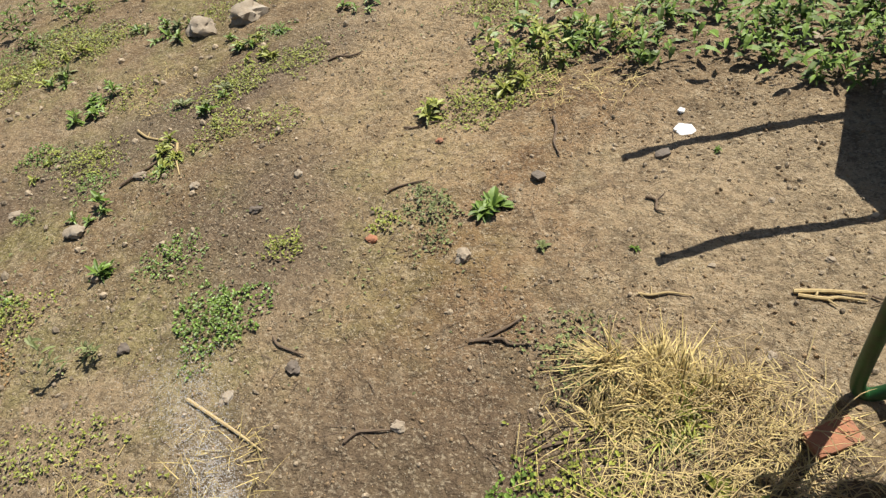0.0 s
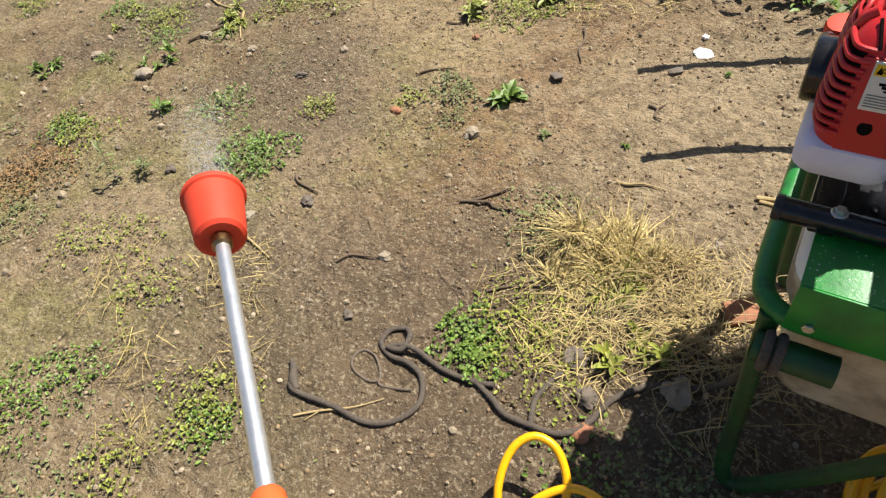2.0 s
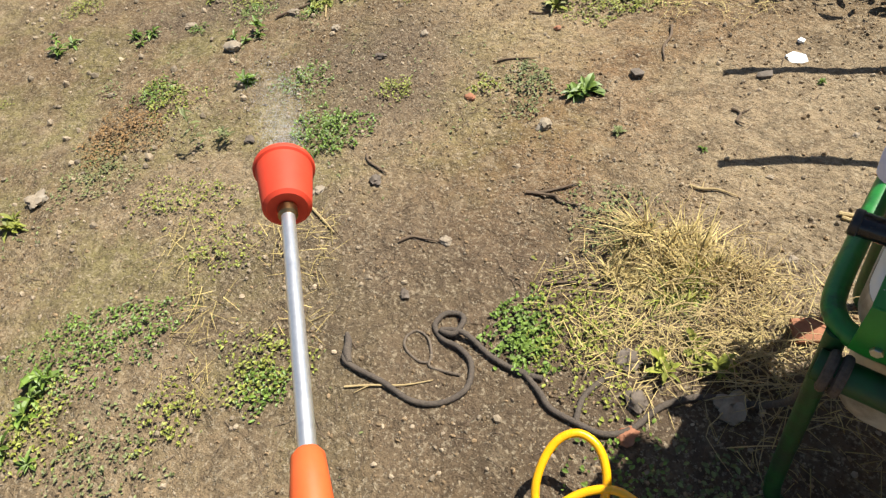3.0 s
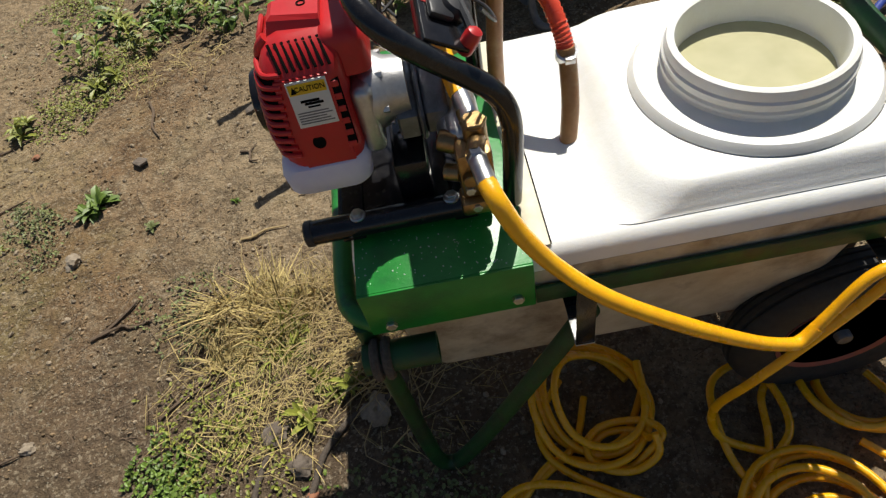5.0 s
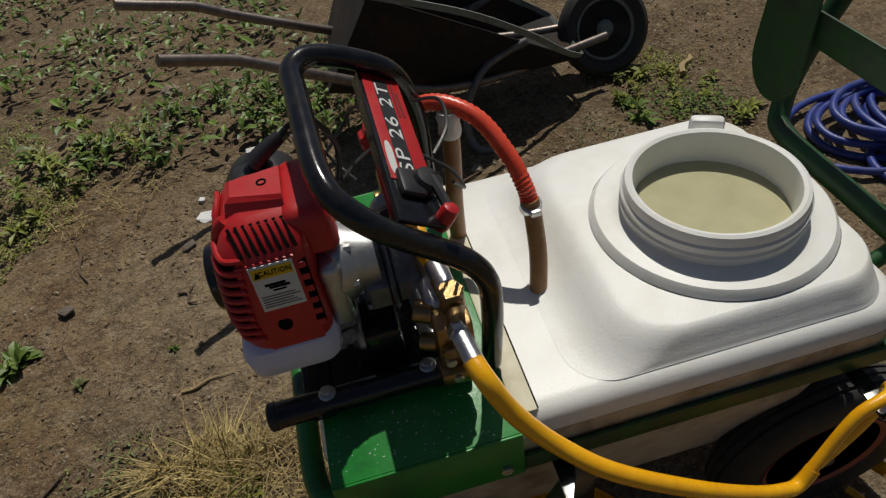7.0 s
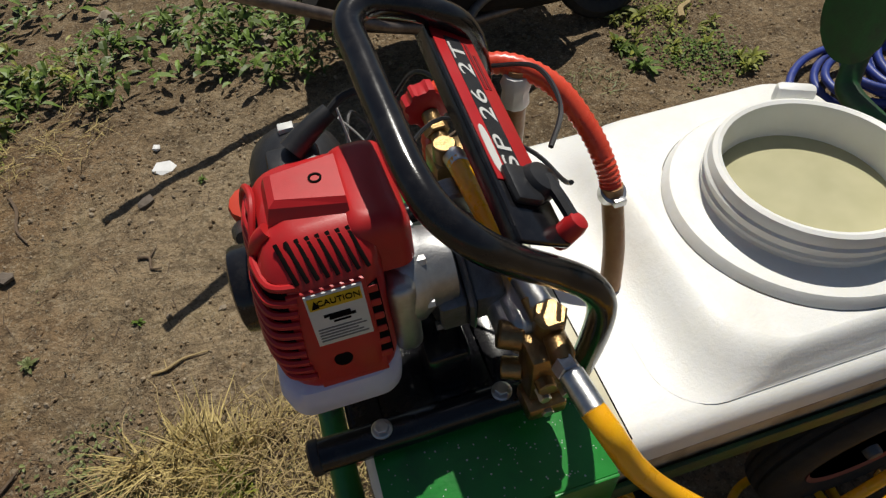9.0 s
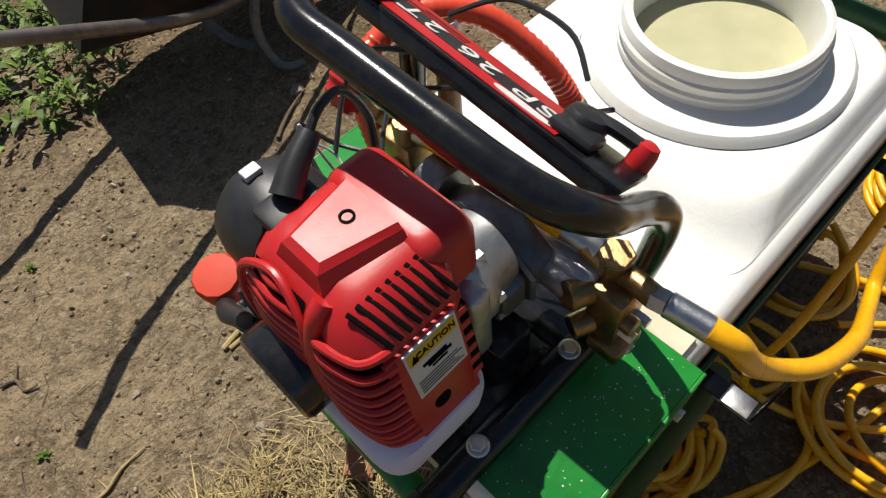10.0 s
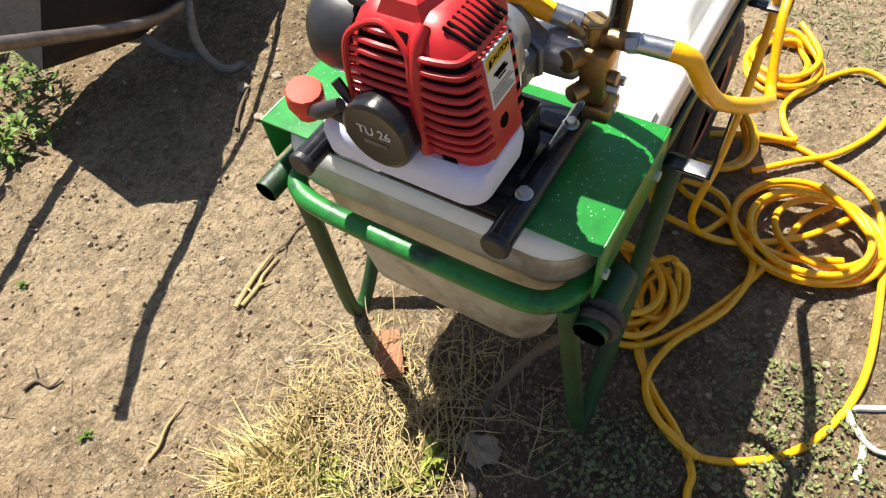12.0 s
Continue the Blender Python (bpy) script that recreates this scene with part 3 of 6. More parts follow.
        hub = Shape().lathe([(0.012, -0.04), (0.014, -0.036), (0.014, 0.036), (0.012, 0.04)], m, 16)
        part("hub", hub, GREYM, wheel)
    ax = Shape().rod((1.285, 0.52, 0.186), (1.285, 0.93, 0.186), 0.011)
    part("axle", ax, GREENSH, cart)
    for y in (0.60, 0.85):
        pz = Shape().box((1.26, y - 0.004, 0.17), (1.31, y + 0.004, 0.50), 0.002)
        part("axle_plate", pz, GREENSH, cart)
    # push handle at the rear and the two rounded cheek plates with their cross piece; their shade is put into the green
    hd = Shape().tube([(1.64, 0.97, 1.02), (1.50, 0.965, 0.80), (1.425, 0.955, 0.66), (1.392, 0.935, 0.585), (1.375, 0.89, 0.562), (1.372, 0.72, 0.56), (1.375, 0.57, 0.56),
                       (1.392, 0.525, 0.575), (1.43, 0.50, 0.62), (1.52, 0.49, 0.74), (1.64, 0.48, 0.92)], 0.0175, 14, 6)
    part("push_handle", hd, GREENSH, cart)
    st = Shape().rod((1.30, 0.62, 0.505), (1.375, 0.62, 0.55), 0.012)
    part("handle_stay", st, GREENSH, cart)
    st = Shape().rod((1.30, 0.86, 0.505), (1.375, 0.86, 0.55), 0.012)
    part("handle_stay", st, GREENSH, cart)
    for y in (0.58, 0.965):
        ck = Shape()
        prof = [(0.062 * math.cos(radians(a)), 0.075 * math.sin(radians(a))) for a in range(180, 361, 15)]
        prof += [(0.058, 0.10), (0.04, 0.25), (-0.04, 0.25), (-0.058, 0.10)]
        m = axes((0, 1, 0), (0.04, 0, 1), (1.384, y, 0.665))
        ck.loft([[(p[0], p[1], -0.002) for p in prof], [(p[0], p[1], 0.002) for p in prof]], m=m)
        part("cheek_plate", ck, GREENSH, cart, smooth=False)
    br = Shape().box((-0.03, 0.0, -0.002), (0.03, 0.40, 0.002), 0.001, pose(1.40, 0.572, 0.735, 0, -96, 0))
    part("cross_plate", br, GREENSH, cart)
    return cart


build_cart()


# ---- the motor pump on the saddle ----
def build_pump():
    pump = thing("motor_pump", "red and black two-stroke pressure pump bolted on green plate", "motor pump")
    for y in (0.587, 0.862):
        sk = Shape().rod((0.493, y, 0.608), (0.735, y, 0.608), 0.0165)
        skid = part("skid_tube", sk, BLACK, pump)
        cap = Shape().rod((0.488, y, 0.608), (0.5, y, 0.608), 0.0178)
        part("end_cap", cap, BLACKP, skid)
        for x in (0.562, 0.685):
            b = Shape().hexnut((x, y, 0.620), (x, y, 0.6315), 0.0075)
            b.rod((x, y, 0.622), (x, y, 0.626), 0.0105)
            part("bolt", b, ZINC, skid)
    fr = Shape()
    fr.box((0.53, 0.596, 0.596), (0.735, 0.852, 0.601), 0.001)
    part("base_plate", fr, BLACK, pump)
    for x in (0.55, 0.70):
        part("cross_bar", Shape().box((x - 0.016, 0.575, 0.590), (x + 0.016, 0.874, 0.6055), 0.003), BLACK, pump)
    part("engine_mount", Shape().box((0.62, 0.615, 0.60), (0.665, 0.735, 0.668), 0.006), BLACK, pump)
    # carrying handle
    hd = Shape().tube([(0.757, 0.862, 0.60), (0.757, 0.858, 0.70), (0.755, 0.845, 0.80), (0.735, 0.825, 0.875), (0.69, 0.815, 0.912), (0.645, 0.808, 0.930), (0.624, 0.785, 0.930), (0.624, 0.74, 0.925), (0.626, 0.68, 0.917),
                       (0.629, 0.625, 0.908), (0.638, 0.592, 0.897), (0.660, 0.574, 0.876), (0.690, 0.574, 0.845), (0.722, 0.577, 0.815), (0.750, 0.574, 0.790), (0.766, 0.572, 0.757), (0.768, 0.575, 0.70), (0.762, 0.585, 0.60)], 0.0128, 16, 6)
    part("carry_handle", hd, BLACK, pump, "glossy black bent-tube handle")
    # panel
    n = Vector((0, 0.235, 0.034)).normalized()
    m = axes(n, (-0.83, 0, 0.55), (0.7140, 0.697, 0.8670))
    pn = Shape().box((-0.118, -0.026, -0.006), (0.118, 0.026, 0.0), 0.002, m)
    pn.box((-0.118, 0.0235, -0.016), (0.118, 0.026, 0.0), 0.001, m)
    panel = part("control_panel", pn, BLACK, pump, "black sloping panel")
    rd = Shape().box((-0.062, -0.0255, 0.0), (0.117, 0.0225, 0.0012), 0.0004, m)
    part("sticker", rd, RED, panel, "red name sticker")
    bk = Shape().box((-0.062, -0.0085, 0.0012), (0.108, 0.0095, 0.0017), 0, m)
    part("stripe", bk, BLACKP, panel)
    lettering("lettering", "SP 26 2T", 0.0235, m @ Matrix.Translation((0.024, 0.0005, 0.002)) @ Matrix.Diagonal((1.62, 0.95, 1, 1)), LABELW, panel, label="white letters on black stripe", spacing=1.1)
    ov = Shape().loft([[(0.026 * math.cos(a) * abs(math.cos(a)) ** -0.4 if abs(math.cos(a)) > 1e-6 else 0, 0.0042 * math.sin(a), h) for a in [2 * math.pi * k / 24 + 0.01 for k in range(24)]] for h in (0.0012, 0.0018)],
                      m=m @ Matrix.Translation((-0.030, 0.0160, 0)))
    part("badge", ov, LABELW, panel, "small white oval badge")
    ba = Shape()
    for k, w in enumerate((0.06, 0.045)):
        ba.box((0.045, -0.0145 - 0.005 * k, 0.0012), (0.045 + w, -0.0115 - 0.005 * k, 0.0017), 0, m)
    part("small_print", ba, DKRED, panel)
    th = Shape()
    th.lathe([(0.016, 0.0), (0.017, 0.008), (0.014, 0.014), (0.006, 0.016)], m @ Matrix.Translation((-0.064, -0.014, 0.0)), 20)
    th.tube([m @ Vector(q) for q in ((-0.064, -0.016, 0.012), (-0.085, -0.020, 0.013), (-0.105, -0.024, 0.012))], 0.0055, 8, 4)
    th.box((-0.086, -0.010, 0.0), (-0.05, 0.018, 0.009), 0.004, m)
    part("throttle_lever", th, BLACKP, panel, "black plastic throttle lever")
    sw = Shape().lathe([(0.008, -0.026), (0.0095, -0.022), (0.0095, -0.004), (0.008, 0.002), (0.004, 0.004)], m @ Matrix.Translation((-0.107, -0.025, 0.014)), 16)
    part("stop_switch", sw, RED, panel)
    # engine cover: rounded sections from bottom to crown
    cv = Shape()
    secs = [(0.706, 0.508, 0.594, 0.603, 0.735, 0.02), (0.716, 0.500, 0.597, 0.601, 0.739, 0.024), (0.755, 0.496, 0.598, 0.604, 0.745, 0.028), (0.79, 0.499, 0.599, 0.610, 0.748, 0.028),
            (0.815, 0.503, 0.600, 0.615, 0.747, 0.026), (0.831, 0.508, 0.601, 0.623, 0.744, 0.024), (0.842, 0.515, 0.602, 0.634, 0.739, 0.022), (0.849, 0.524, 0.602, 0.643, 0.733, 0.018), (0.853, 0.535, 0.600, 0.654, 0.726, 0.014)]
    cv.loft([rrect(a, b, c, d, z, r, 5) for z, a, b, c, d, r in secs])
    cover = part("engine_cover", cv, RED, pump, "glossy red louvred engine cover")
    tp = Shape()
    tp.loft([rrect(0.576, 0.628, 0.634, 0.742, 0.800, 0.014), rrect(0.576, 0.628, 0.635, 0.742, 0.838, 0.013), rrect(0.578, 0.625, 0.638, 0.739, 0.848, 0.013), rrect(0.582, 0.620, 0.643, 0.734, 0.8535, 0.012), rrect(0.588, 0.614, 0.650, 0.727, 0.8555, 0.010)])
    part("top_housing", tp, RED, cover)
    sc = Shape()
    sc.loft([[(0.519, 0.662, 0.838), (0.519, 0.718, 0.838), (0.585, 0.730, 0.838), (0.585, 0.648, 0.838)], [(0.527, 0.672, 0.862), (0.527, 0.708, 0.862), (0.585, 0.718, 0.860), (0.585, 0.660, 0.860)],
             [(0.533, 0.676, 0.866), (0.533, 0.704, 0.866), (0.585, 0.714, 0.864), (0.585, 0.664, 0.864)]])
    part("scoop", sc, RED, cover, smooth=False)
    # the black fill paints the shade inside the hole
    ho = Shape().lathe([(0.0050, 0.0), (0.0055, 0.0010), (0.0038, 0.0010), (0.003, -0.002)], axes((1, 0, -0.04), (0, 1, 0), (0.566, 0.690, 0.8647)), 16)
    part("screw_hole", ho, SHADEINK, cover)
    # louvres: black sheets painted as the shade inside, with red slats over them
    fx = lambda z: float(np.interp(z, [q[0] for q in secs], [q[1] for q in secs]))
    fy = lambda z: float(np.interp(z, [q[0] for q in secs], [q[2 + 1] for q in secs]))
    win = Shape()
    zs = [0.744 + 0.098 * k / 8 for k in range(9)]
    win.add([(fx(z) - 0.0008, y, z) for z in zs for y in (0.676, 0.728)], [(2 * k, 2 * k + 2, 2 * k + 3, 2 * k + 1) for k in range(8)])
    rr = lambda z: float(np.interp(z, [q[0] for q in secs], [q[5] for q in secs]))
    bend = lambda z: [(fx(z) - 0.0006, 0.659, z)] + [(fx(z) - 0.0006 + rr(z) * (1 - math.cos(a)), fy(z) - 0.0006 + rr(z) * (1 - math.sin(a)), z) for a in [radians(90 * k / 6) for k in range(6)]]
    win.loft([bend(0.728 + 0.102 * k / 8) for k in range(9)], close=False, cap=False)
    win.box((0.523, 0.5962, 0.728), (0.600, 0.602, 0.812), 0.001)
    part("louvre_opening", win, SHADEINK, cover)
    for k in range(10):
        z = 0.748 + k * 0.0100
        half = 0.034 if k < 6 else 0.034 * math.sqrt(max(0.05, 1 - ((k - 5) / 5.0) ** 2))
        part("louvre", Shape().tube([(fx(z) + 0.0005, 0.7055 + half, z - 0.002), (fx(z) - 0.0035, 0.7055, z + 0.001), (fx(z) + 0.0005, 0.7055 - half, z - 0.002)], 0.0032, 8, 4), RED, cover)
    for k in range(10):
        z = 0.730 + k * 0.0108
        y = fy(z)
        part("louvre", Shape().tube([(fx(z) + 0.0005, 0.664, z), (fx(z) - 0.003, y + 0.034, z + 0.001), (fx(z) + 0.0025, y + 0.011, z), (fx(z) + 0.011, y + 0.0025, z), (fx(z) + 0.026, y - 0.0008, z)], 0.0034, 8, 4), RED, cover)
    rim = Shape()
    rim.tube([(0.4965, 0.7425, 0.742), (0.498, 0.7425, 0.80), (0.506, 0.738, 0.830), (0.513, 0.7055, 0.846), (0.506, 0.676, 0.830), (0.498, 0.670, 0.80), (0.4965, 0.669, 0.742)], 0.0032, 8, 5)
    rim.tube([(0.501, 0.6645, 0.716), (0.4985, 0.6645, 0.755), (0.501, 0.6645, 0.80), (0.511, 0.6645, 0.836), (0.522, 0.6645, 0.848)], 0.0072, 10, 5)
    part("louvre_frame", rim, RED, cover)
    # slots are thin black pads with their inner shade painted on
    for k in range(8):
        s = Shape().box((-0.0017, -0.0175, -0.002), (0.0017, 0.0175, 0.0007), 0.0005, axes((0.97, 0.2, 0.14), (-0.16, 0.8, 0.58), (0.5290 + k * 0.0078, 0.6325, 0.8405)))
        part("vent_slot", s, SHADEINK, cover)
    for k in range(6):
        for x, w in ((0.5275, 0.005), (0.5935, 0.0055)):
            z = 0.728 + k * 0.0155
            s = Shape().box((x - w, 0.5955, z - 0.0018), (x + w, 0.5975, z + 0.0055), 0.0008)
            part("vent_bar", s, RED, cover)
    sd = Shape().box((0.524, 0.5945, 0.758), (0.590, 0.5995, 0.822), 0.001)
    part("side_panel", sd, RED, cover)
    part("side_panel", Shape().box((0.528, 0.5962, 0.708), (0.592, 0.5995, 0.726), 0.001), RED, cover)
    # black disc painted as the shade inside the exhaust hole
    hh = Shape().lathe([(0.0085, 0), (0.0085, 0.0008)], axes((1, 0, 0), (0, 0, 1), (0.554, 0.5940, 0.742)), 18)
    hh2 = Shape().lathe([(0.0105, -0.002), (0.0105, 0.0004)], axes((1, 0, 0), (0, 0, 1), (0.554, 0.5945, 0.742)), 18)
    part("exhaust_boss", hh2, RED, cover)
    part("exhaust_hole", hh, SHADEINK, cover)
    lb = Shape().box((0.5375, 0.5928, 0.770), (0.5865, 0.5946, 0.826), 0.0004)
    label = part("warning_label", lb, LABELW, cover, "white and yellow caution label")
    ly = Shape().box((0.5395, 0.5922, 0.811), (0.5845, 0.5932, 0.8235), 0)
    part("yellow_strip", ly, LABELY, label)
    lm = axes((1, 0, 0), (0, 0, 1), (0.565, 0.5920, 0.8172))
    lettering("lettering", "CAUTION", 0.0082, lm, SHADEINK, label)
    lt = Shape().add([(0.5415, 0.5919, 0.8128), (0.5485, 0.5919, 0.8128), (0.545, 0.5919, 0.8215)], [(0, 1, 2)])
    part("warning_triangle", lt, SHADEINK, label)
    li = Shape().box((0.549, 0.5922, 0.8005), (0.572, 0.5932, 0.8035), 0.0003).box((0.553, 0.5922, 0.797), (0.576, 0.5932, 0.8), 0.0003).box((0.556, 0.5922, 0.7935), (0.571, 0.5932, 0.7955), 0.0003)
    part("pictogram", li, SHADEINK, label)
    lp = Shape()
    for k in range(5):
        lp.box((0.541, 0.5924, 0.7745 + 0.0033 * k), (0.583 - 0.004 * (k % 3), 0.5932, 0.7758 + 0.0033 * k), 0)
    part("small_print", lp, INKG, label)
    # flat black shape painted as the shade inside a port
    pt = Shape().add([(0.4992, 0.646, 0.712), (0.4982, 0.646, 0.727), (0.4982, 0.634, 0.727), (0.4995, 0.629, 0.718), (0.4998, 0.629, 0.712)], [(0, 1, 2, 3, 4)])
    part("port", pt, SHADEINK, cover)
    # the flank leans inwards towards the top, and what sits on it leans with it
    flank = [o for o in cover.children_recursive if o.name.split(".")[0] in ("louvre_opening", "vent_bar", "side_panel", "exhaust_boss", "exhaust_hole", "warning_label", "yellow_strip", "lettering", "warning_triangle", "pictogram", "small_print")]
    on_label = [label, *label.children]
    for o in flank:
        for v in o.data.vertices:
            if v.co.y < 0.603:
                if o in on_label:
                    v.co.z -= 0.006
                v.co.y += 0.006 + 0.150 * (v.co.z - 0.72)
                v.co.x = 0.549 + (v.co.x - 0.554) * 0.92
    # fuel tank, cap, recoil starter, air filter
    ft = Shape()
    ft.loft([rrect(0.496, 0.590, 0.606, 0.798, 0.660, 0.02), rrect(0.488, 0.596, 0.599, 0.806, 0.668, 0.024), rrect(0.486, 0.598, 0.596, 0.808, 0.692, 0.026), rrect(0.490, 0.596, 0.599, 0.804, 0.706, 0.026), rrect(0.498, 0.59, 0.608, 0.794, 0.713, 0.022)])
    part("fuel_tank", ft, FUEL, pump, "translucent lilac-white fuel tank")
    fc = Shape()
    m = axes((1, 0, 0.1), (0, 1, 0.2), (0.496, 0.816, 0.712))
    fc.lathe([(0.015, 0.0), (0.015, 0.012), (0.019, 0.014), (0.021, 0.018), (0.021, 0.034), (0.0188, 0.038), (0.012, 0.039)], m, 12)
    part("fuel_cap", fc, ORANGE, pump, "orange fuel cap")
    rc = Shape()
    m = axes((0, -1, 0), (0, 0, 1), (0.505, 0.704, 0.742))
    rc.lathe([(0.041, -0.004), (0.041, 0.028), (0.0395, 0.032), (0.035, 0.034), (0.033, 0.0335), (0.0, 0.0335)], m, 36)
    rec = part("recoil_starter", rc, BLACK, pump, "black round recoil starter housing")
    lettering("lettering", "TU 26", 0.0155, m @ Matrix.Translation((0.0, 0.007, 0.0338)), LABELW, rec)
    rb = Shape().box((-0.014, -0.0095, 0.0333), (0.014, -0.0045, 0.0343), 0.0008, m)
    part("badge", rb, GREYM, rec)
    ph = Shape()
    ph.tube([(0.492, 0.742, 0.728), (0.487, 0.756, 0.738), (0.483, 0.768, 0.748)], 0.0085, 10, 4)
    ph.tube([(0.486, 0.800, 0.728), (0.481, 0.777, 0.741), (0.485, 0.752, 0.756)], [0.007, 0.0095, 0.007], 10, 4)
    ph.tube([(0.50, 0.735, 0.738), (0.499, 0.752, 0.752), (0.50, 0.766, 0.77)], 0.006, 8, 4)
    part("pull_grip", ph, BLACKP, rec)
    af = Shape()
    m = axes((1, 0, 0), (0, 0, 1), (0.553, 0.770, 0.795))
    af.lathe([(0.028, -0.028), (0.043, -0.022), (0.046, -0.01), (0.0465, 0.012), (0.043, 0.028), (0.033, 0.039), (0.0, 0.043)], m @ pose(0, 0, 0, 180, 0, 0), 24)
    flt = part("air_filter", af, BLACKP, pump, "black domed air filter cover")
    tg = Shape().box((0.545, 0.782, 0.838), (0.559, 0.792, 0.8455), 0.001)
    part("sticker", tg, LABELW, flt)
    cb = Shape().box((0.555, 0.738, 0.735), (0.60, 0.77, 0.79), 0.006).rod((0.545, 0.755, 0.735), (0.545, 0.755, 0.78), 0.012).rod((0.53, 0.765, 0.72), (0.56, 0.765, 0.735), 0.008)
    part("carburettor", cb, BLACKP, pump)
    sp = Shape()
    sp.tube([(0.553, 0.742, 0.852), (0.570, 0.750, 0.862), (0.592, 0.757, 0.872)], [0.012, 0.010, 0.008], 12, 4)
    sp.box((0.530, 0.726, 0.838), (0.575, 0.756, 0.850), 0.005)
    boot = part("spark_plug_boot", sp, BLACKP, pump)
    wi = Shape().tube([(0.590, 0.757, 0.871), (0.608, 0.763, 0.880), (0.632, 0.770, 0.872), (0.648, 0.772, 0.83), (0.64, 0.765, 0.79)], 0.0035, 8, 6)
    part("lead", wi, BLACKP, boot)
    for pts in ([(0.62, 0.79, 0.80), (0.66, 0.815, 0.83), (0.68, 0.80, 0.86), (0.70, 0.745, 0.87)], [(0.64, 0.76, 0.79), (0.70, 0.80, 0.80), (0.765, 0.74, 0.79), (0.775, 0.68, 0.80), (0.755, 0.63, 0.85)],
                [(0.60, 0.785, 0.79), (0.615, 0.83, 0.81), (0.64, 0.825, 0.77), (0.66, 0.78, 0.77)], [(0.745, 0.78, 0.862), (0.770, 0.74, 0.880), (0.765, 0.68, 0.885), (0.742, 0.645, 0.878)]):
        part("control_cable", Shape().tube(pts, 0.0022, 6, 6), BLACKP, pump)
    wh = Shape().tube([(0.60, 0.80, 0.83), (0.62, 0.79, 0.80), (0.61, 0.765, 0.79), (0.60, 0.79, 0.85)], 0.0012, 6, 6)
    part("white_wire", wh, LABELW, pump)
    # clutch housing, gearbox, pump head
    cl = Shape().lathe([(0.042, 0.0), (0.046, 0.006), (0.046, 0.018), (0.038, 0.03), (0.035, 0.052)], axes((0, 1, 0), (0, 0, 1), (0.608, 0.665, 0.752)), 28)
    cl.box((0.596, 0.618, 0.692), (0.622, 0.715, 0.788), 0.010, seg=3)
    for a in range(0, 360, 60):
        cl.hexnut((0.628, 0.665 + 0.04 * math.cos(radians(a)), 0.752 + 0.04 * math.sin(radians(a))), (0.636, 0.665 + 0.04 * math.cos(radians(a)), 0.752 + 0.04 * math.sin(radians(a))), 0.005)
    part("clutch_housing", cl, ALU, pump, "cast aluminium clutch housing")
    gb = Shape()
    hexa = lambda k: [(0.682 + 0.064 * k * math.cos(radians(a)), 0.716 + 0.048 * k * math.sin(radians(a))) for a in (20, 70, 110, 160, 200, 250, 290, 340)]
    for x0, x1, k in ((0.640, 0.667, 0.93), (0.667, 0.673, 1.04), (0.673, 0.703, 0.90)):
        gb.loft([[(x, y, z) for y, z in hexa(q)] for x, q in ((x0, k * 0.95), (x0 + 0.003, k), (x1 - 0.003, k), (x1, k * 0.95))])
    for a in range(20, 380, 60):
        yy, zz = 0.682 + 0.053 * math.cos(radians(a)), 0.716 + 0.040 * math.sin(radians(a))
        gb.hexnut((0.636, yy, zz), (0.646, yy, zz), 0.0052)
    gb.rod((0.69, 0.735, 0.73), (0.69, 0.765, 0.73), 0.026)
    part("gearbox", gb, ALUD, pump, "cast aluminium gearbox with hex screws")
    ph = Shape().box((0.694, 0.588, 0.672), (0.738, 0.675, 0.728), 0.014, seg=3)
    ph.rod((0.700, 0.592, 0.706), (0.700, 0.66, 0.706), 0.016)
    part("pump_cylinder", ph, ALU, pump)
    bs = Shape().box((0.700, 0.556, 0.648), (0.742, 0.590, 0.718), 0.005)
    man = part("brass_manifold", bs, BRASS, pump, "dull brass valve block")
    part("valve_foot", Shape().box((0.696, 0.546, 0.626), (0.736, 0.580, 0.648), 0.005), BRASS, man)
    for a, b, r in (((0.684, 0.600, 0.712), (0.705, 0.592, 0.708), 0.0135), ((0.684, 0.590, 0.668), (0.703, 0.582, 0.668), 0.011), ((0.727, 0.586, 0.716), (0.727, 0.586, 0.741), 0.0145), ((0.712, 0.546, 0.685), (0.712, 0.558, 0.685), 0.009)):
        part("valve_plug", Shape().rod(a, b, r), BRASS, man)
    part("valve_cap", Shape().hexnut((0.727, 0.586, 0.739), (0.727, 0.586, 0.745), 0.0160), BRASS, man)
    part("outlet_elbow", Shape().tube([(0.728, 0.578, 0.722), (0.725, 0.562, 0.727), (0.722, 0.544, 0.729)], 0.0105, 12, 4), BRASS, man)
    part("inlet_nipple", Shape().rod((0.722, 0.592, 0.728), (0.719, 0.612, 0.739), 0.0095), BRASS, man)
    for x, z in ((0.71, 0.672), (0.732, 0.668), (0.715, 0.64)):
        part("bolt", Shape().hexnut((x, 0.557, z), (x, 0.543, z), 0.006), ZINC, man)
    fe = Shape().hexnut((0.722, 0.546, 0.728), (0.723, 0.532, 0.731), 0.0115).rod((0.723, 0.534, 0.731), (0.728, 0.497, 0.728), 0.0112)
    part("hose_ferrule", fe, ZINC, pump, "steel crimped hose ferrule")
    oh = Shape().tube([(0.718, 0.632, 0.744), (0.713, 0.66, 0.752), (0.708, 0.72, 0.762), (0.706, 0.775, 0.760)], 0.0115, 14, 5)
    part("link_hose", oh, YEL, pump, "short orange pressure hose")
    f2 = Shape().rod((0.725, 0.600, 0.735), (0.718, 0.640, 0.745), 0.012)
    part("hose_ferrule", f2, ZINC, pump)
    f3 = Shape().rod((0.707, 0.765, 0.761), (0.706, 0.79, 0.757), 0.012)
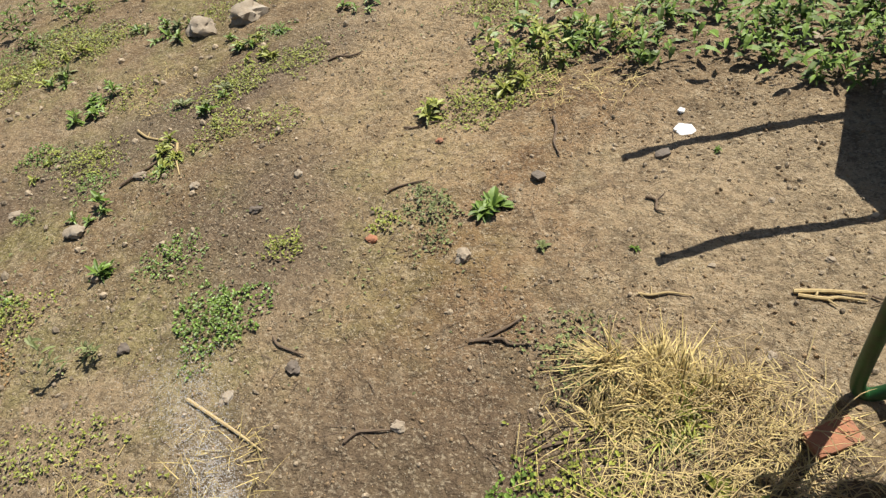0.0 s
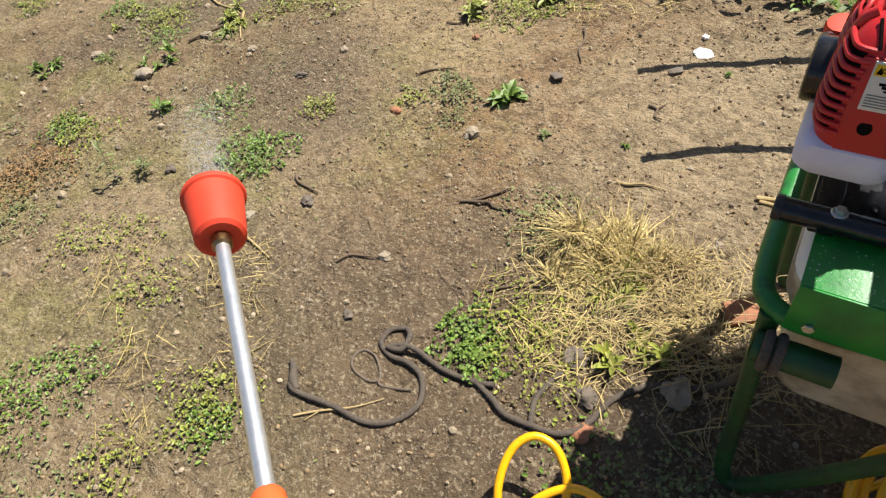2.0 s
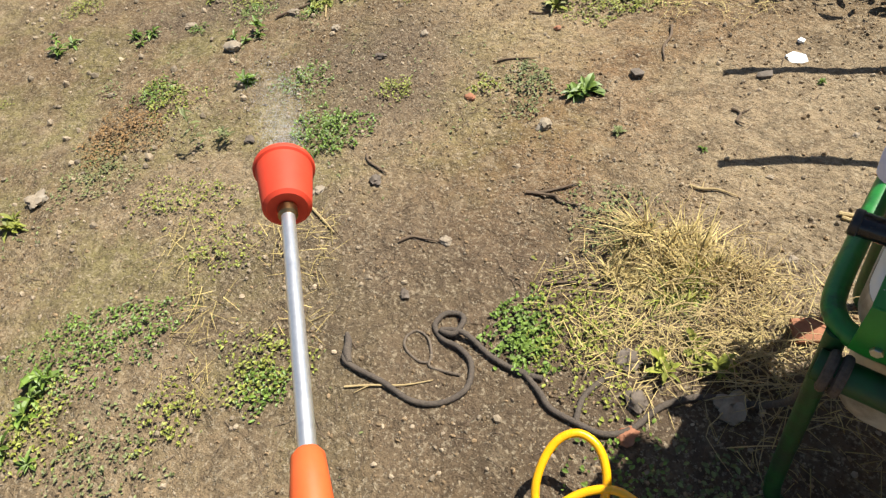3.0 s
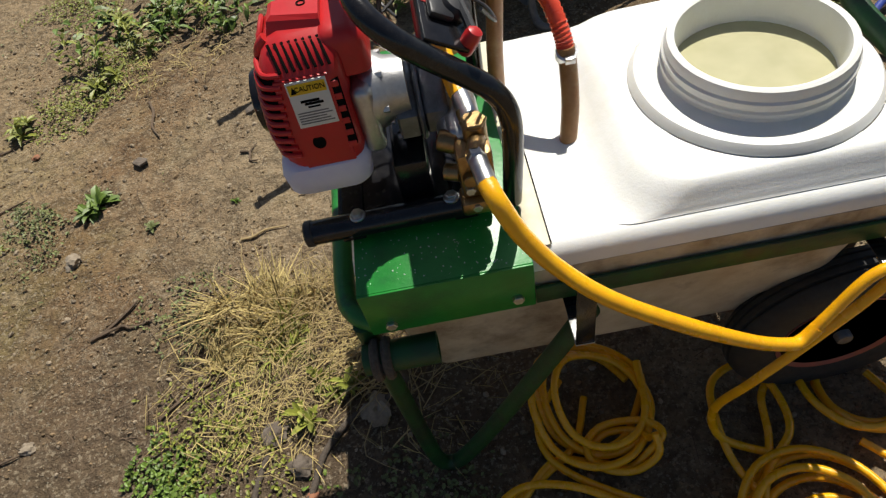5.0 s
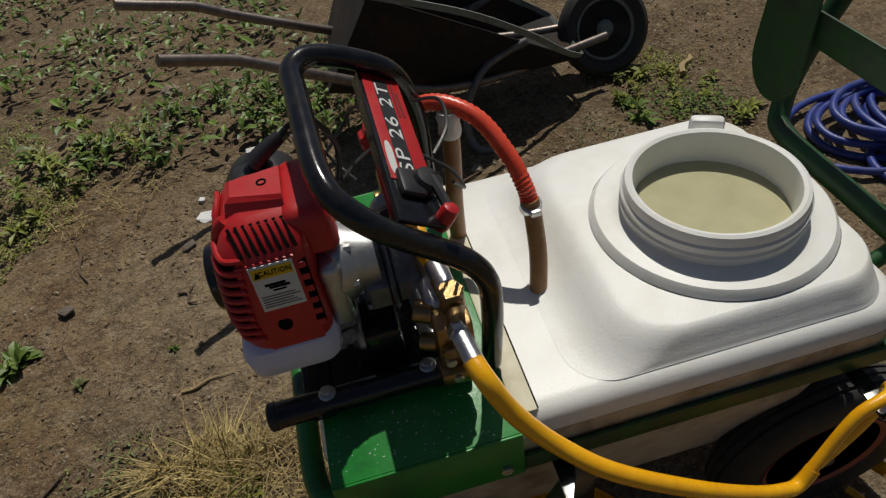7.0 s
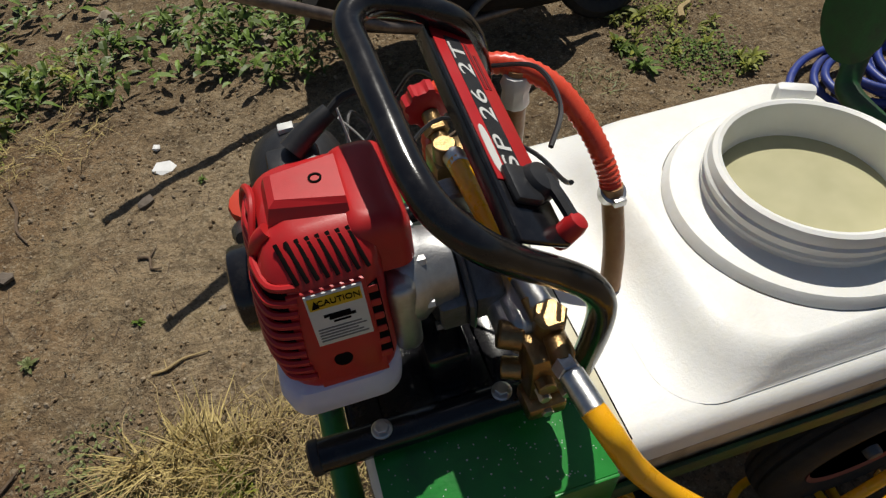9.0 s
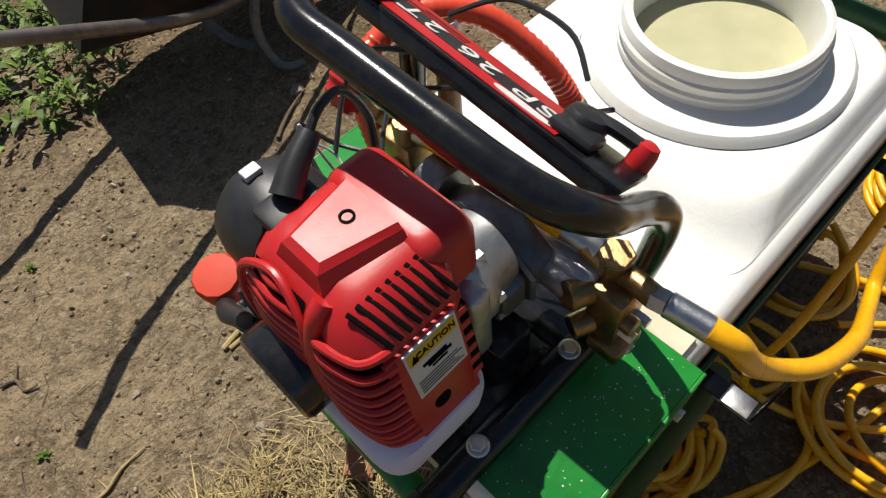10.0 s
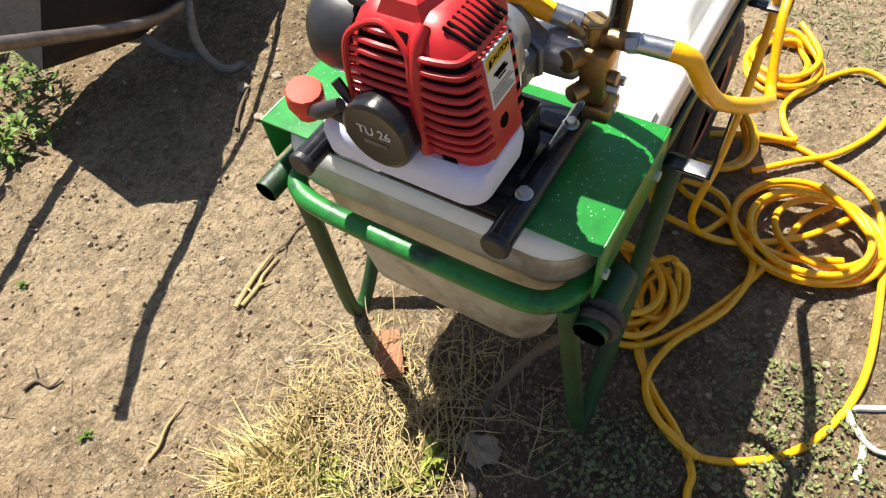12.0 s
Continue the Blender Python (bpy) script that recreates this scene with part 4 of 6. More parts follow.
    part("hose_ferrule", f3, ZINC, pump)
    b2 = Shape().box((0.685, 0.785, 0.690), (0.735, 0.832, 0.748), 0.007).rod((0.706, 0.785, 0.757), (0.706, 0.80, 0.745), 0.012).rod((0.705, 0.828, 0.745), (0.702, 0.862, 0.760), 0.010)
    b2.hexnut((0.7035, 0.836, 0.750), (0.7025, 0.848, 0.755), 0.0145).rod((0.70, 0.80, 0.745), (0.70, 0.80, 0.768), 0.013).rod((0.675, 0.80, 0.715), (0.69, 0.80, 0.715), 0.013)
    part("brass_regulator", b2, BRASS, pump, "dull brass pressure regulator")
    kn = Shape()
    m = axes((1, 0, 0), (0, 0, 1), (0.701, 0.868, 0.763)) @ pose(0, 0, 0, 180, 0, 0)
    seg = 48
    prof = [(0.016, -0.008), (0.024, -0.004), (0.025, 0.014), (0.022, 0.019), (0.0, 0.02)]
    kn.loft([[(r * (1 + 0.07 * math.copysign(1, math.sin(8 * a)) * (r > 0.02)) * math.cos(a), r * (1 + 0.07 * math.copysign(1, math.sin(8 * a)) * (r > 0.02)) * math.sin(a), h) for a in [2 * math.pi * k / seg for k in range(seg)]] for r, h in prof], m=m)
    part("regulator_knob", kn, RED, pump, "fluted red plastic knob")
    rh = Shape().tube([(0.70, 0.835, 0.665), (0.700, 0.855, 0.70), (0.708, 0.872, 0.76), (0.735, 0.876, 0.788), (0.785, 0.862, 0.802), (0.83, 0.826, 0.788), (0.857, 0.782, 0.750), (0.869, 0.752, 0.712), (0.871, 0.742, 0.690)], 0.0112, 14, 14, ridge=0.0013)
    part("suction_hose", rh, REDH, pump, "corrugated red suction hose")
    ht = Shape().tube([(0.871, 0.743, 0.700), (0.873, 0.735, 0.67), (0.870, 0.712, 0.625), (0.861, 0.690, 0.575)], 0.0125, 14, 6)
    part("dip_tube", ht, BROWNH, pump, "murky brown clear hose end")
    cp = Shape().lathe([(0.0135, -0.006), (0.0148, -0.006), (0.0148, 0.006), (0.0135, 0.006)], axes((1, 0, 0), (0, 1, 0.5), (0.8715, 0.741, 0.690)), 20).box((0.866, 0.722, 0.685), (0.880, 0.730, 0.694), 0.001)
    part("hose_clamp", cp, ZINC, pump)
    bp = Shape().tube([(0.785, 0.835, 0.575), (0.788, 0.838, 0.65), (0.795, 0.845, 0.72), (0.80, 0.85, 0.80)], 0.0125, 14, 5)
    ret = part("return_hose", bp, BROWNH, pump, "murky brown clear return hose")
    tape = Shape().lathe([(0.0135, 0), (0.0165, 0.006), (0.015, 0.02), (0.0175, 0.03), (0.0135, 0.04)], axes((1, 0, 0), (0, 1, 0), (0.797, 0.847, 0.755)), 9)
    part("tape_wrap", tape, LABELW, ret)
    return pump


build_pump()


# ---- hoses ----
def gh(x, y):
    return ground_height(x, y)


def loops(cx, cy, rx, ry, turns, z0, r, seed, jitter=0.12, rise=0.008, start=0.0, lift=0.0, side=0.0):
    """Points of an uneven hose coil lying at (cx, cy)."""
    rnd = random.Random(seed)
    pts = []
    n = 9
    for k in range(int(turns * n) + 1):
        a = 2 * math.pi * k / n + start
        if k % n == 0:
            jx, jy, s = rnd.uniform(-jitter, jitter) * rx, rnd.uniform(-jitter, jitter) * ry, rnd.uniform(1 - jitter * 1.3, 1 + jitter)
        x, y = cx + jx + rx * s * math.cos(a), cy + jy + ry * s * math.sin(a)
        pts.append((x, y, max(z0 + r + rise * (k // n) + lift * max(0, math.sin(a - side + 1.571)) ** 2 + rnd.uniform(-0.004, 0.004), gh(x, y) + r * 0.7)))
    return pts


def laid(pts, r, z=0.0):
    return [(x, y, gh(x, y) + r * 0.75 + z) for x, y in pts]


def build_yellow_hose():
    hose = thing("yellow_hose", "long yellow spray hose tangled in coils on the ground", "hose")
    r = 0.0074
    lead = Shape().tube([(0.727, 0.500, 0.729), (0.735, 0.478, 0.718), (0.755, 0.462, 0.675), (0.790, 0.444, 0.628), (0.845, 0.414, 0.588), (0.94, 0.396, 0.522), (1.03, 0.396, 0.452), (1.085, 0.400, 0.418), (1.105, 0.404, 0.415), (1.122, 0.410, 0.432)], [0.0112] * 3 + [0.0104] * 3 + [0.0094] * 4, 14, 8)
    part("lead_hose", lead, YEL, hose, "thicker yellow hose from the pump")
    up = Shape().tube([(1.108, 0.405, 0.418), (1.135, 0.416, 0.45), (1.175, 0.430, 0.50), (1.215, 0.436, 0.515), (1.235, 0.452, 0.500), (1.225, 0.447, 0.44), (1.16, 0.44, 0.33), (1.10, 0.44, 0.22), (1.06, 0.45, 0.10), (1.08, 0.42, 0.03), (1.17, 0.38, 0.015)], r * 1.05, 12, 7)
    part("hanging_hose", up, YEL, hose)
    coils = [loops(0.87, 0.545, 0.100, 0.108, 4, 0.0, r, 3, 0.16, 0.010, start=0.3, lift=0.06, side=2.6), loops(1.355, 0.48, 0.080, 0.088, 3, 0.0, r, 6, 0.22, 0.014, lift=0.05),
             loops(1.19, 0.22, 0.120, 0.130, 5, 0.0, r, 5, 0.2, 0.010), loops(1.71, 0.42, 0.105, 0.090, 4, 0.0, r, 7, 0.18, 0.012), loops(0.90, 0.445, 0.065, 0.045, 2, 0.0, r, 9, 0.2, 0.012, lift=0.03)]
    for c in coils:
        part("coil", Shape().tube(c, r, 10, 5), YEL, hose)
    runs = [laid([(0.30, 0.16), (0.42, 0.20), (0.54, 0.26), (0.59, 0.27), (0.65, 0.32), (0.70, 0.38), (0.77, 0.44), (0.84, 0.43), (0.92, 0.40)], r, 0.004),
            laid([(0.86, 0.56), (0.82, 0.47), (0.75, 0.42), (0.67, 0.37), (0.62, 0.29), (0.65, 0.20), (0.74, 0.11), (0.88, 0.06), (1.06, 0.06), (1.28, 0.09), (1.37, 0.14), (1.41, 0.23), (1.44, 0.34), (1.40, 0.42)], r),
            laid([(1.29, 0.20), (1.23, 0.24), (1.15, 0.26), (1.01, 0.30), (0.86, 0.37), (0.77, 0.44), (0.76, 0.52), (0.82, 0.60)], r, 0.012),
            laid([(1.22, 0.53), (1.18, 0.49), (1.16, 0.41), (1.12, 0.34), (1.04, 0.30), (0.92, 0.32), (0.81, 0.38), (0.73, 0.40), (0.68, 0.39), (0.64, 0.35), (0.61, 0.27)], r, 0.022),
            laid([(1.26, 0.16), (1.16, 0.24), (1.09, 0.36), (1.08, 0.46), (1.10, 0.53), (1.16, 0.555), (1.20, 0.51), (1.20, 0.42), (1.13, 0.35), (1.10, 0.26), (1.14, 0.15)], r, 0.030),
            laid([(1.38, 0.50), (1.42, 0.40), (1.44, 0.32), (1.48, 0.35), (1.56, 0.37), (1.69, 0.31), (1.76, 0.23), (1.71, 0.15), (1.58, 0.155), (1.45, 0.22), (1.38, 0.30), (1.31, 0.38)], r, 0.012)]
    for c in runs:
        part("hose_run", Shape().tube(c, r, 10, 7), YEL, hose)
    # the raised loops beside the rope
    up = [(0.30, 0.10, 0.02), (0.258, 0.175, 0.06), (0.222, 0.235, 0.10), (0.218, 0.300, 0.13), (0.245, 0.340, 0.14), (0.290, 0.340, 0.13), (0.328, 0.300, 0.10), (0.338, 0.240, 0.06), (0.33, 0.17, 0.03), (0.30, 0.11, 0.012), (0.262, 0.14, 0.03),
          (0.265, 0.20, 0.07), (0.295, 0.262, 0.09), (0.345, 0.300, 0.10), (0.405, 0.298, 0.09), (0.458, 0.270, 0.05), (0.475, 0.21, 0.02), (0.46, 0.13, 0.012), (0.40, 0.06, 0.012), (0.28, 0.0, 0.012)]
    part("raised_loop", Shape().tube(up, r * 1.08, 12, 7), YEL, hose)


build_yellow_hose()


def build_blue_hose():
    hose = thing("blue_hose", "blue garden hose in a loose tangled pile on the earth", "hose")
    r = 0.0115
    for k, (cx, cy, rx, ry, turns, st) in enumerate(((2.22, 1.42, 0.24, 0.17, 5, 0.0), (2.34, 1.20, 0.20, 0.22, 4, 1.0), (2.48, 1.36, 0.30, 0.22, 4, 2.0), (2.60, 1.0, 0.24, 0.26, 3, 0.5))):
        part("coil", Shape().tube(loops(cx, cy, rx, ry, turns, 0.0, r, 20 + k, 0.22, 0.02, st), r, 10, 5), BLUE, hose)
    part("hose_run", Shape().tube(laid([(2.2, 1.0), (2.05, 1.18), (2.08, 1.32), (2.25, 1.36), (2.5, 1.2)], r, 0.01), r, 10, 6), BLUE, hose)
    part("coupling", Shape().rod((2.205, 1.005, 0.02), (2.185, 0.975, 0.02), 0.015), BRASS, hose)


build_blue_hose()


def build_ropes():
    rope = thing("rope", "dark frayed rope with a loose knot lying on damp earth", "rope")
    pts = [(-0.345, 0.285), (-0.32, 0.25), (-0.21, 0.26), (-0.13, 0.26), (-0.07, 0.29), (-0.04, 0.35), (-0.07, 0.41), (-0.12, 0.43), (-0.17, 0.43), (-0.21, 0.45), (-0.21, 0.49), (-0.18, 0.51), (-0.15, 0.49), (-0.15, 0.45),
           (-0.185, 0.445), (-0.13, 0.465), (-0.04, 0.45), (0.04, 0.45), (0.09, 0.46)]
    z = [0.0] * 12 + [0.012, 0.012, 0.006, 0.014, 0.002, 0.0, 0.0]
    a = Shape().tube([(x, y, gh(x, y) + 0.006 + h) for (x, y), h in zip(pts, z)], 0.0064, 10, 10, ridge=0.0011)
    part("strand", a, ROPE, rope)
    b = laid([(0.04, 0.455), (0.10, 0.43), (0.14, 0.41), (0.20, 0.41), (0.26, 0.42), (0.30, 0.46), (0.33, 0.54), (0.39, 0.60), (0.46, 0.63)], 0.0085) + [(0.52, 0.62, 0.10), (0.535, 0.56, 0.28), (0.53, 0.50, 0.42), (0.545, 0.452, 0.462)]
    part("strand", Shape().tube(b, 0.0064, 10, 10, ridge=0.0011), ROPE, rope)
    part("strand", Shape().tube(laid([(0.20, 0.412), (0.185, 0.47), (0.20, 0.53), (0.21, 0.56)], 0.008), 0.0062, 10, 10, ridge=0.0011), ROPE, rope)
    part("frayed_end", Shape().tube(laid([(-0.375, 0.31), (-0.355, 0.295), (-0.335, 0.27), (-0.31, 0.252)], 0.011), [0.005, 0.009, 0.011, 0.007], 10, 4), ROPE, rope)
    tie = Shape().tube([(0.54 + 0.0 * k, 0.473 + 0.0245 * math.cos(k * 0.9), 0.452 + 0.0245 * math.sin(k * 0.9)) for k in range(8)], 0.007, 8, 5)
    tie.tube([(0.556, 0.473 + 0.0245 * math.cos(k * 0.9), 0.452 + 0.0245 * math.sin(k * 0.9)) for k in range(8)], 0.007, 8, 5)
    part("lashing", tie, ROPE, rope)
    cord = thing("cord", "thin brown cord in a small ring on the earth", "cord")
    c = laid([(-0.16, 0.364), (-0.184, 0.352), (-0.228, 0.36), (-0.249, 0.383), (-0.24, 0.414), (-0.205, 0.415), (-0.168, 0.383), (-0.153, 0.356), (-0.116, 0.363), (-0.075, 0.375)], 0.003)
    part("strand", Shape().tube(c, 0.0034, 8, 6), CORD, cord)
    wr = thing("white_rope", "short piece of white rope on the earth", "rope")
    part("strand", Shape().tube(laid([(0.90, -0.03), (0.87, 0.01), (0.83, 0.07), (0.79, 0.03), (0.71, 0.03)], 0.006), 0.006, 8, 6), WROPE, wr)
    part("strand", Shape().tube(laid([(0.83, 0.068), (0.80, 0.045), (0.78, 0.01), (0.80, -0.03), (0.86, -0.04)], 0.006, 0.006), 0.005, 8, 6), WROPE, wr)


build_ropes()


# ---- the wheelbarrow ----
def strap(pts, way, width, thick, steps=6):
    """A flat bar of the given width along way, bent through pts."""
    line, _ = smooth_line(pts, 1.0, steps)
    w = Vector(way).normalized() * width / 2
    rings = []
    for i, p in enumerate(line):
        t = line[min(i + 1, len(line) - 1)] - line[max(i - 1, 0)]
        n = t.cross(w).normalized() * thick / 2
        rings.append([p - w - n, p + w - n, p + w + n, p - w + n])
    return Shape().loft(rings)


def build_barrow():
    bw = thing("wheelbarrow", "old rusty wheelbarrow tipped onto its nose on the earth", "wheelbarrow")
    near = [(0.63, 1.84, 0.32), (0.94, 1.97, 0.155), (1.47, 1.985, 0.15), (0.80, 1.828, 0.575)]
    far = [(0.68, 2.30, 0.32), (0.98, 2.26, 0.155), (1.48, 2.31, 0.165), (0.82, 2.36, 0.575)]
    tub = new("tub")
    tub.parent = bw
    tub["label"] = "rust-streaked steel tub"
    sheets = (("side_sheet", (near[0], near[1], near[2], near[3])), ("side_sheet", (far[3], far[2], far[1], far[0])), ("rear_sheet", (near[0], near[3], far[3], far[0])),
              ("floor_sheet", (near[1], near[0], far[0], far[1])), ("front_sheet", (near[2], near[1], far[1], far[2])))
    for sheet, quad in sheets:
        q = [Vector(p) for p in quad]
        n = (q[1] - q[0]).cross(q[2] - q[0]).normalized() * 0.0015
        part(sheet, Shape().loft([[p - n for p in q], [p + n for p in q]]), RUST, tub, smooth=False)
    lip = strap([near[3], (1.06, 1.86, 0.455), (1.27, 1.913, 0.315), (1.40, 1.96, 0.205), (1.475, 1.99, 0.155), (1.485, 2.03, 0.15), (1.485, 2.15, 0.155), (1.485, 2.27, 0.16), (1.46, 2.31, 0.18), (1.26, 2.325, 0.315), (1.07, 2.345, 0.465), far[3]], (0.55, 0.0, 0.5), 0.020, 0.006)
    part("lip", lip, PALEG, bw, "pale grey-green painted rim bar")
    part("lip", Shape().tube([near[3], (0.81, 2.09, 0.577), far[3]], 0.010, 8, 4), PALEG, bw)
    near_h = [(0.250, 1.585, 0.634), (0.31, 1.618, 0.604), (0.375, 1.653, 0.571), (0.40, 1.667, 0.557), (0.43, 1.676, 0.540), (0.56, 1.70, 0.464), (0.715, 1.733, 0.372), (0.81, 1.76, 0.318), (0.95, 1.85, 0.235), (1.2, 1.96, 0.17), (1.60, 2.06, 0.165)]
    far_h = [(0.10, 2.0, 0.634), (0.17, 2.03, 0.604), (0.26, 2.065, 0.568), (0.30, 2.08, 0.548), (0.40, 2.10, 0.49), (0.68, 2.15, 0.35), (0.81, 2.20, 0.28), (0.95, 2.22, 0.22), (1.3, 2.21, 0.17), (1.60, 2.18, 0.165)]
    for pts in (near_h, far_h):
        pts = [(x + 0.038, y, z) for x, y, z in pts[:-2]] + pts[-2:]
        part("handle", Shape().tube(pts, 0.0145, 12, 6), OLDSTEEL, bw, "bare worn steel tube handle")
    leg = [(1.27, 1.93, 0.285), (1.20, 1.935, 0.262), (1.12, 1.915, 0.235), (1.065, 1.88, 0.185), (1.035, 1.865, 0.11), (1.035, 1.835, 0.04), (1.055, 1.805, 0.012), (1.10, 1.79, 0.006)]
    part("leg", Shape().tube(leg, 0.0135, 10, 6), GREYM, bw, "bent steel leg")
    part("leg", Shape().tube([(x, 4.24 - y, z) for x, y, z in leg], 0.0135, 10, 6), GREYM, bw, "bent steel leg")
    part("brace", strap([(0.955, 1.99, 0.15), (0.98, 1.93, 0.09), (1.03, 1.87, 0.06)], (1, 0, 0.2), 0.026, 0.005), GREYM, bw)
    wheel = new("wheel")
    wheel.parent = bw
    m = axes((1, 0, 0), (0, 0.45, 1), (1.62, 2.13, 0.155))
    part("tyre", Shape().lathe([(0.105, 0.02), (0.12, 0.032), (0.145, 0.034), (0.162, 0.02), (0.166, 0.0), (0.162, -0.02), (0.145, -0.034), (0.12, -0.032), (0.105, -0.02), (0.105, 0.02)], m, 40), RUBBER, wheel)
    part("rim", Shape().lathe([(0.02, -0.03), (0.04, -0.012), (0.085, -0.01), (0.104, -0.026), (0.107, -0.026), (0.107, 0.026), (0.104, 0.026), (0.085, 0.01), (0.04, 0.012), (0.02, 0.03)], m, 32), PALEG, wheel)


build_barrow()


# ---- the spray lance ----
def build_lance():
    lance = thing("spray_lance", "spray lance with steel tube, orange grip and nozzle cup", "spray lance")
    a, b = Vector((-0.110, 0.197, 0.722)), Vector((0.200, -0.051, 0.738))
    d = (a - b).normalized()
    m = Matrix.Translation(a) @ d.to_track_quat('Z', 'Y').to_matrix().to_4x4()
    cup = Shape().lathe([(0.012, -0.048), (0.026, -0.050), (0.031, -0.046), (0.0335, -0.02), (0.0375, 0.028), (0.0405, 0.030), (0.0415, 0.034), (0.0405, 0.038), (0.036, 0.038), (0.0335, 0.02), (0.029, -0.036), (0.012, -0.038)], m, 40)
    part("nozzle_cup", cup, ORANGE, lance, "flared orange plastic nozzle cup")
    noz = Shape().lathe([(0.008, -0.066), (0.0125, -0.062), (0.0125, -0.03), (0.009, -0.026), (0.009, -0.006), (0.004, -0.002)], m, 20)
    part("nozzle", noz, BRASS, lance)
    part("tube", Shape().rod(a - d * 0.06, b + d * 0.01, 0.0088), TUBE, lance, "polished steel tube")
    g = Matrix.Translation(b) @ d.to_track_quat('Z', 'Y').to_matrix().to_4x4()
    gr = Shape()
    gr.loft([[(rx * math.cos(t), ry * math.sin(t), z) for t in [2 * math.pi * k / 20 for k in range(20)]] for z, rx, ry in
             ((0.012, 0.011, 0.011), (0.006, 0.0155, 0.0155), (-0.02, 0.0175, 0.0175), (-0.06, 0.0205, 0.019), (-0.12, 0.0215, 0.019), (-0.2, 0.0215, 0.02), (-0.26, 0.019, 0.019), (-0.265, 0.012, 0.012))], m=g)
    grip = part("grip", gr, GRIP, lance, "moulded orange plastic grip")
    up = g.inverted().to_3x3() @ Vector((0.2, 0.1, 1))
    up.z = 0
    up.normalize()
    for z in (-0.055, -0.105, -0.155):
        c = up * 0.018
        s = Shape().rod(g @ Vector((c.x, c.y, z)), g @ Vector((c.x * 1.2, c.y * 1.2, z)), 0.0055)
        part("screw", s, CHROME, grip)
    # the jet leaves the cup as a widening cloud of fine drops
    rnd = random.Random(21)
    mist = Shape()
    tetra = [(1, 1, 1), (1, -1, -1), (-1, 1, -1), (-1, -1, 1)]
    for _ in range(10500):
        h = 0.28 * rnd.random() ** 1.3
        w = (0.012 + 0.17 * h) * math.sqrt(-math.log(1 - 0.97 * rnd.random())) * 0.75
        t, r = rnd.uniform(0, 6.283), rnd.uniform(0.00016, 0.0004)
        c = m @ Vector((w * math.cos(t), w * math.sin(t), 0.01 + h))
        q = Euler((rnd.random() * 6, rnd.random() * 6, 0)).to_matrix()
        mist.add([c + q @ Vector(p) * r for p in tetra], [(0, 1, 2), (0, 3, 1), (0, 2, 3), (1, 3, 2)])
    tagged(part("spray_mist", mist, MIST), "thin white mist of fine drops from the nozzle", "water spray", kind="stuff")


build_lance()


# ---- stones, scraps, sticks ----
def stone_shape(r, seed, flat=0.6, n=2):
    bm = bmesh.new()
    bmesh.ops.create_icosphere(bm, subdivisions=n, radius=r)
    for v in bm.verts:
        p = v.co / r * 1.3
        k = 1 + 0.55 * noise.noise((p.x + seed * 7.3, p.y, p.z)) + 0.3 * noise.noise((p.x * 2.6 + seed, p.y * 2.6, p.z * 2.6))
        v.co = Vector((v.co.x * k, v.co.y * k * 0.8, v.co.z * k * flat))
    s = Shape().add([v.co for v in bm.verts], [[v.index for v in f.verts] for f in bm.faces])
    bm.free()
    return s


STONES = [(-0.345, 0.672, 0.022, STONE, "pale rough stone"), (-0.80, 0.63, 0.028, STONE, "pale angular stone"), (-0.66, 1.21, 0.026, BRICK, "reddish clod of earth"), (-0.36, 1.19, 0.036, STONE, "flat pinkish stone"),
          (-0.62, 1.69, 0.02, BRICK, "reddish stone"), (-0.67, 0.75, 0.028, STONED, "dark damp stone"), (-1.68, 1.35, 0.03, STONE, "grey stone"), (-1.42, 1.34, 0.026, STONE, "pale stone"), (-1.95, 2.52, 0.10, STONE, "large pale slab of rubble"),
          (-2.15, 2.40, 0.09, STONE, "large pale slab of rubble"), (-2.08, 1.09, 0.03, STONE, "pale stone"), (-1.2, 0.69, 0.028, STONED, "dark damp stone"), (0.44, 0.61, 0.05, STONE, "grey rounded rock beside cart leg"),
          (0.53, 1.35, 0.014, STONE, "small white pebble"), (0.41, 1.04, 0.016, STONE, "small white pebble"), (-1.12, 1.27, 0.03, STONED, "dark damp stone"), (-1.05, 1.45, 0.025, STONE, "pale stone"), (0.22, 0.60, 0.04, STONED, "dark lump of charred wood"),
          (0.28, 0.52, 0.035, STONED, "dark stone by the rope"), (0.30, 0.44, 0.03, BRICK, "reddish stone by the rope"), (-0.33, 0.48, 0.02, STONED, "dark flat stone"), (1.02, 1.72, 0.03, STONE, "pale stone"), (1.1, 1.66, 0.022, STONE, "pale stone"), (0.95, 1.60, 0.02, STONE, "pale stone"),
          (-0.02, 2.72, 0.06, STONE, "pale flat rock among weeds"), (0.5, 2.35, 0.05, STONE, "pale flat rock among weeds"), (-1.73, 1.05, 0.05, STONE, "pale flat stone"), (-1.62, 0.12, 0.05, STONE, "pale flat stone"), (0.27, 1.28, 0.012, STONE, "small pebble"), (0.4, 1.55, 0.014, STONE, "small pebble")]
for k, (x, y, r, mt, lab) in enumerate(STONES):
    o = part("stone", stone_shape(r * (0.9 if r > 0.06 else 0.72), k, 0.5, 3), mt)
    o.location = (x, y, gh(x, y) + r * 0.2)
    o.rotation_euler = (0, 0, k * 1.7)
    tagged(o, lab + " on the earth", "stone", "stones on the ground")

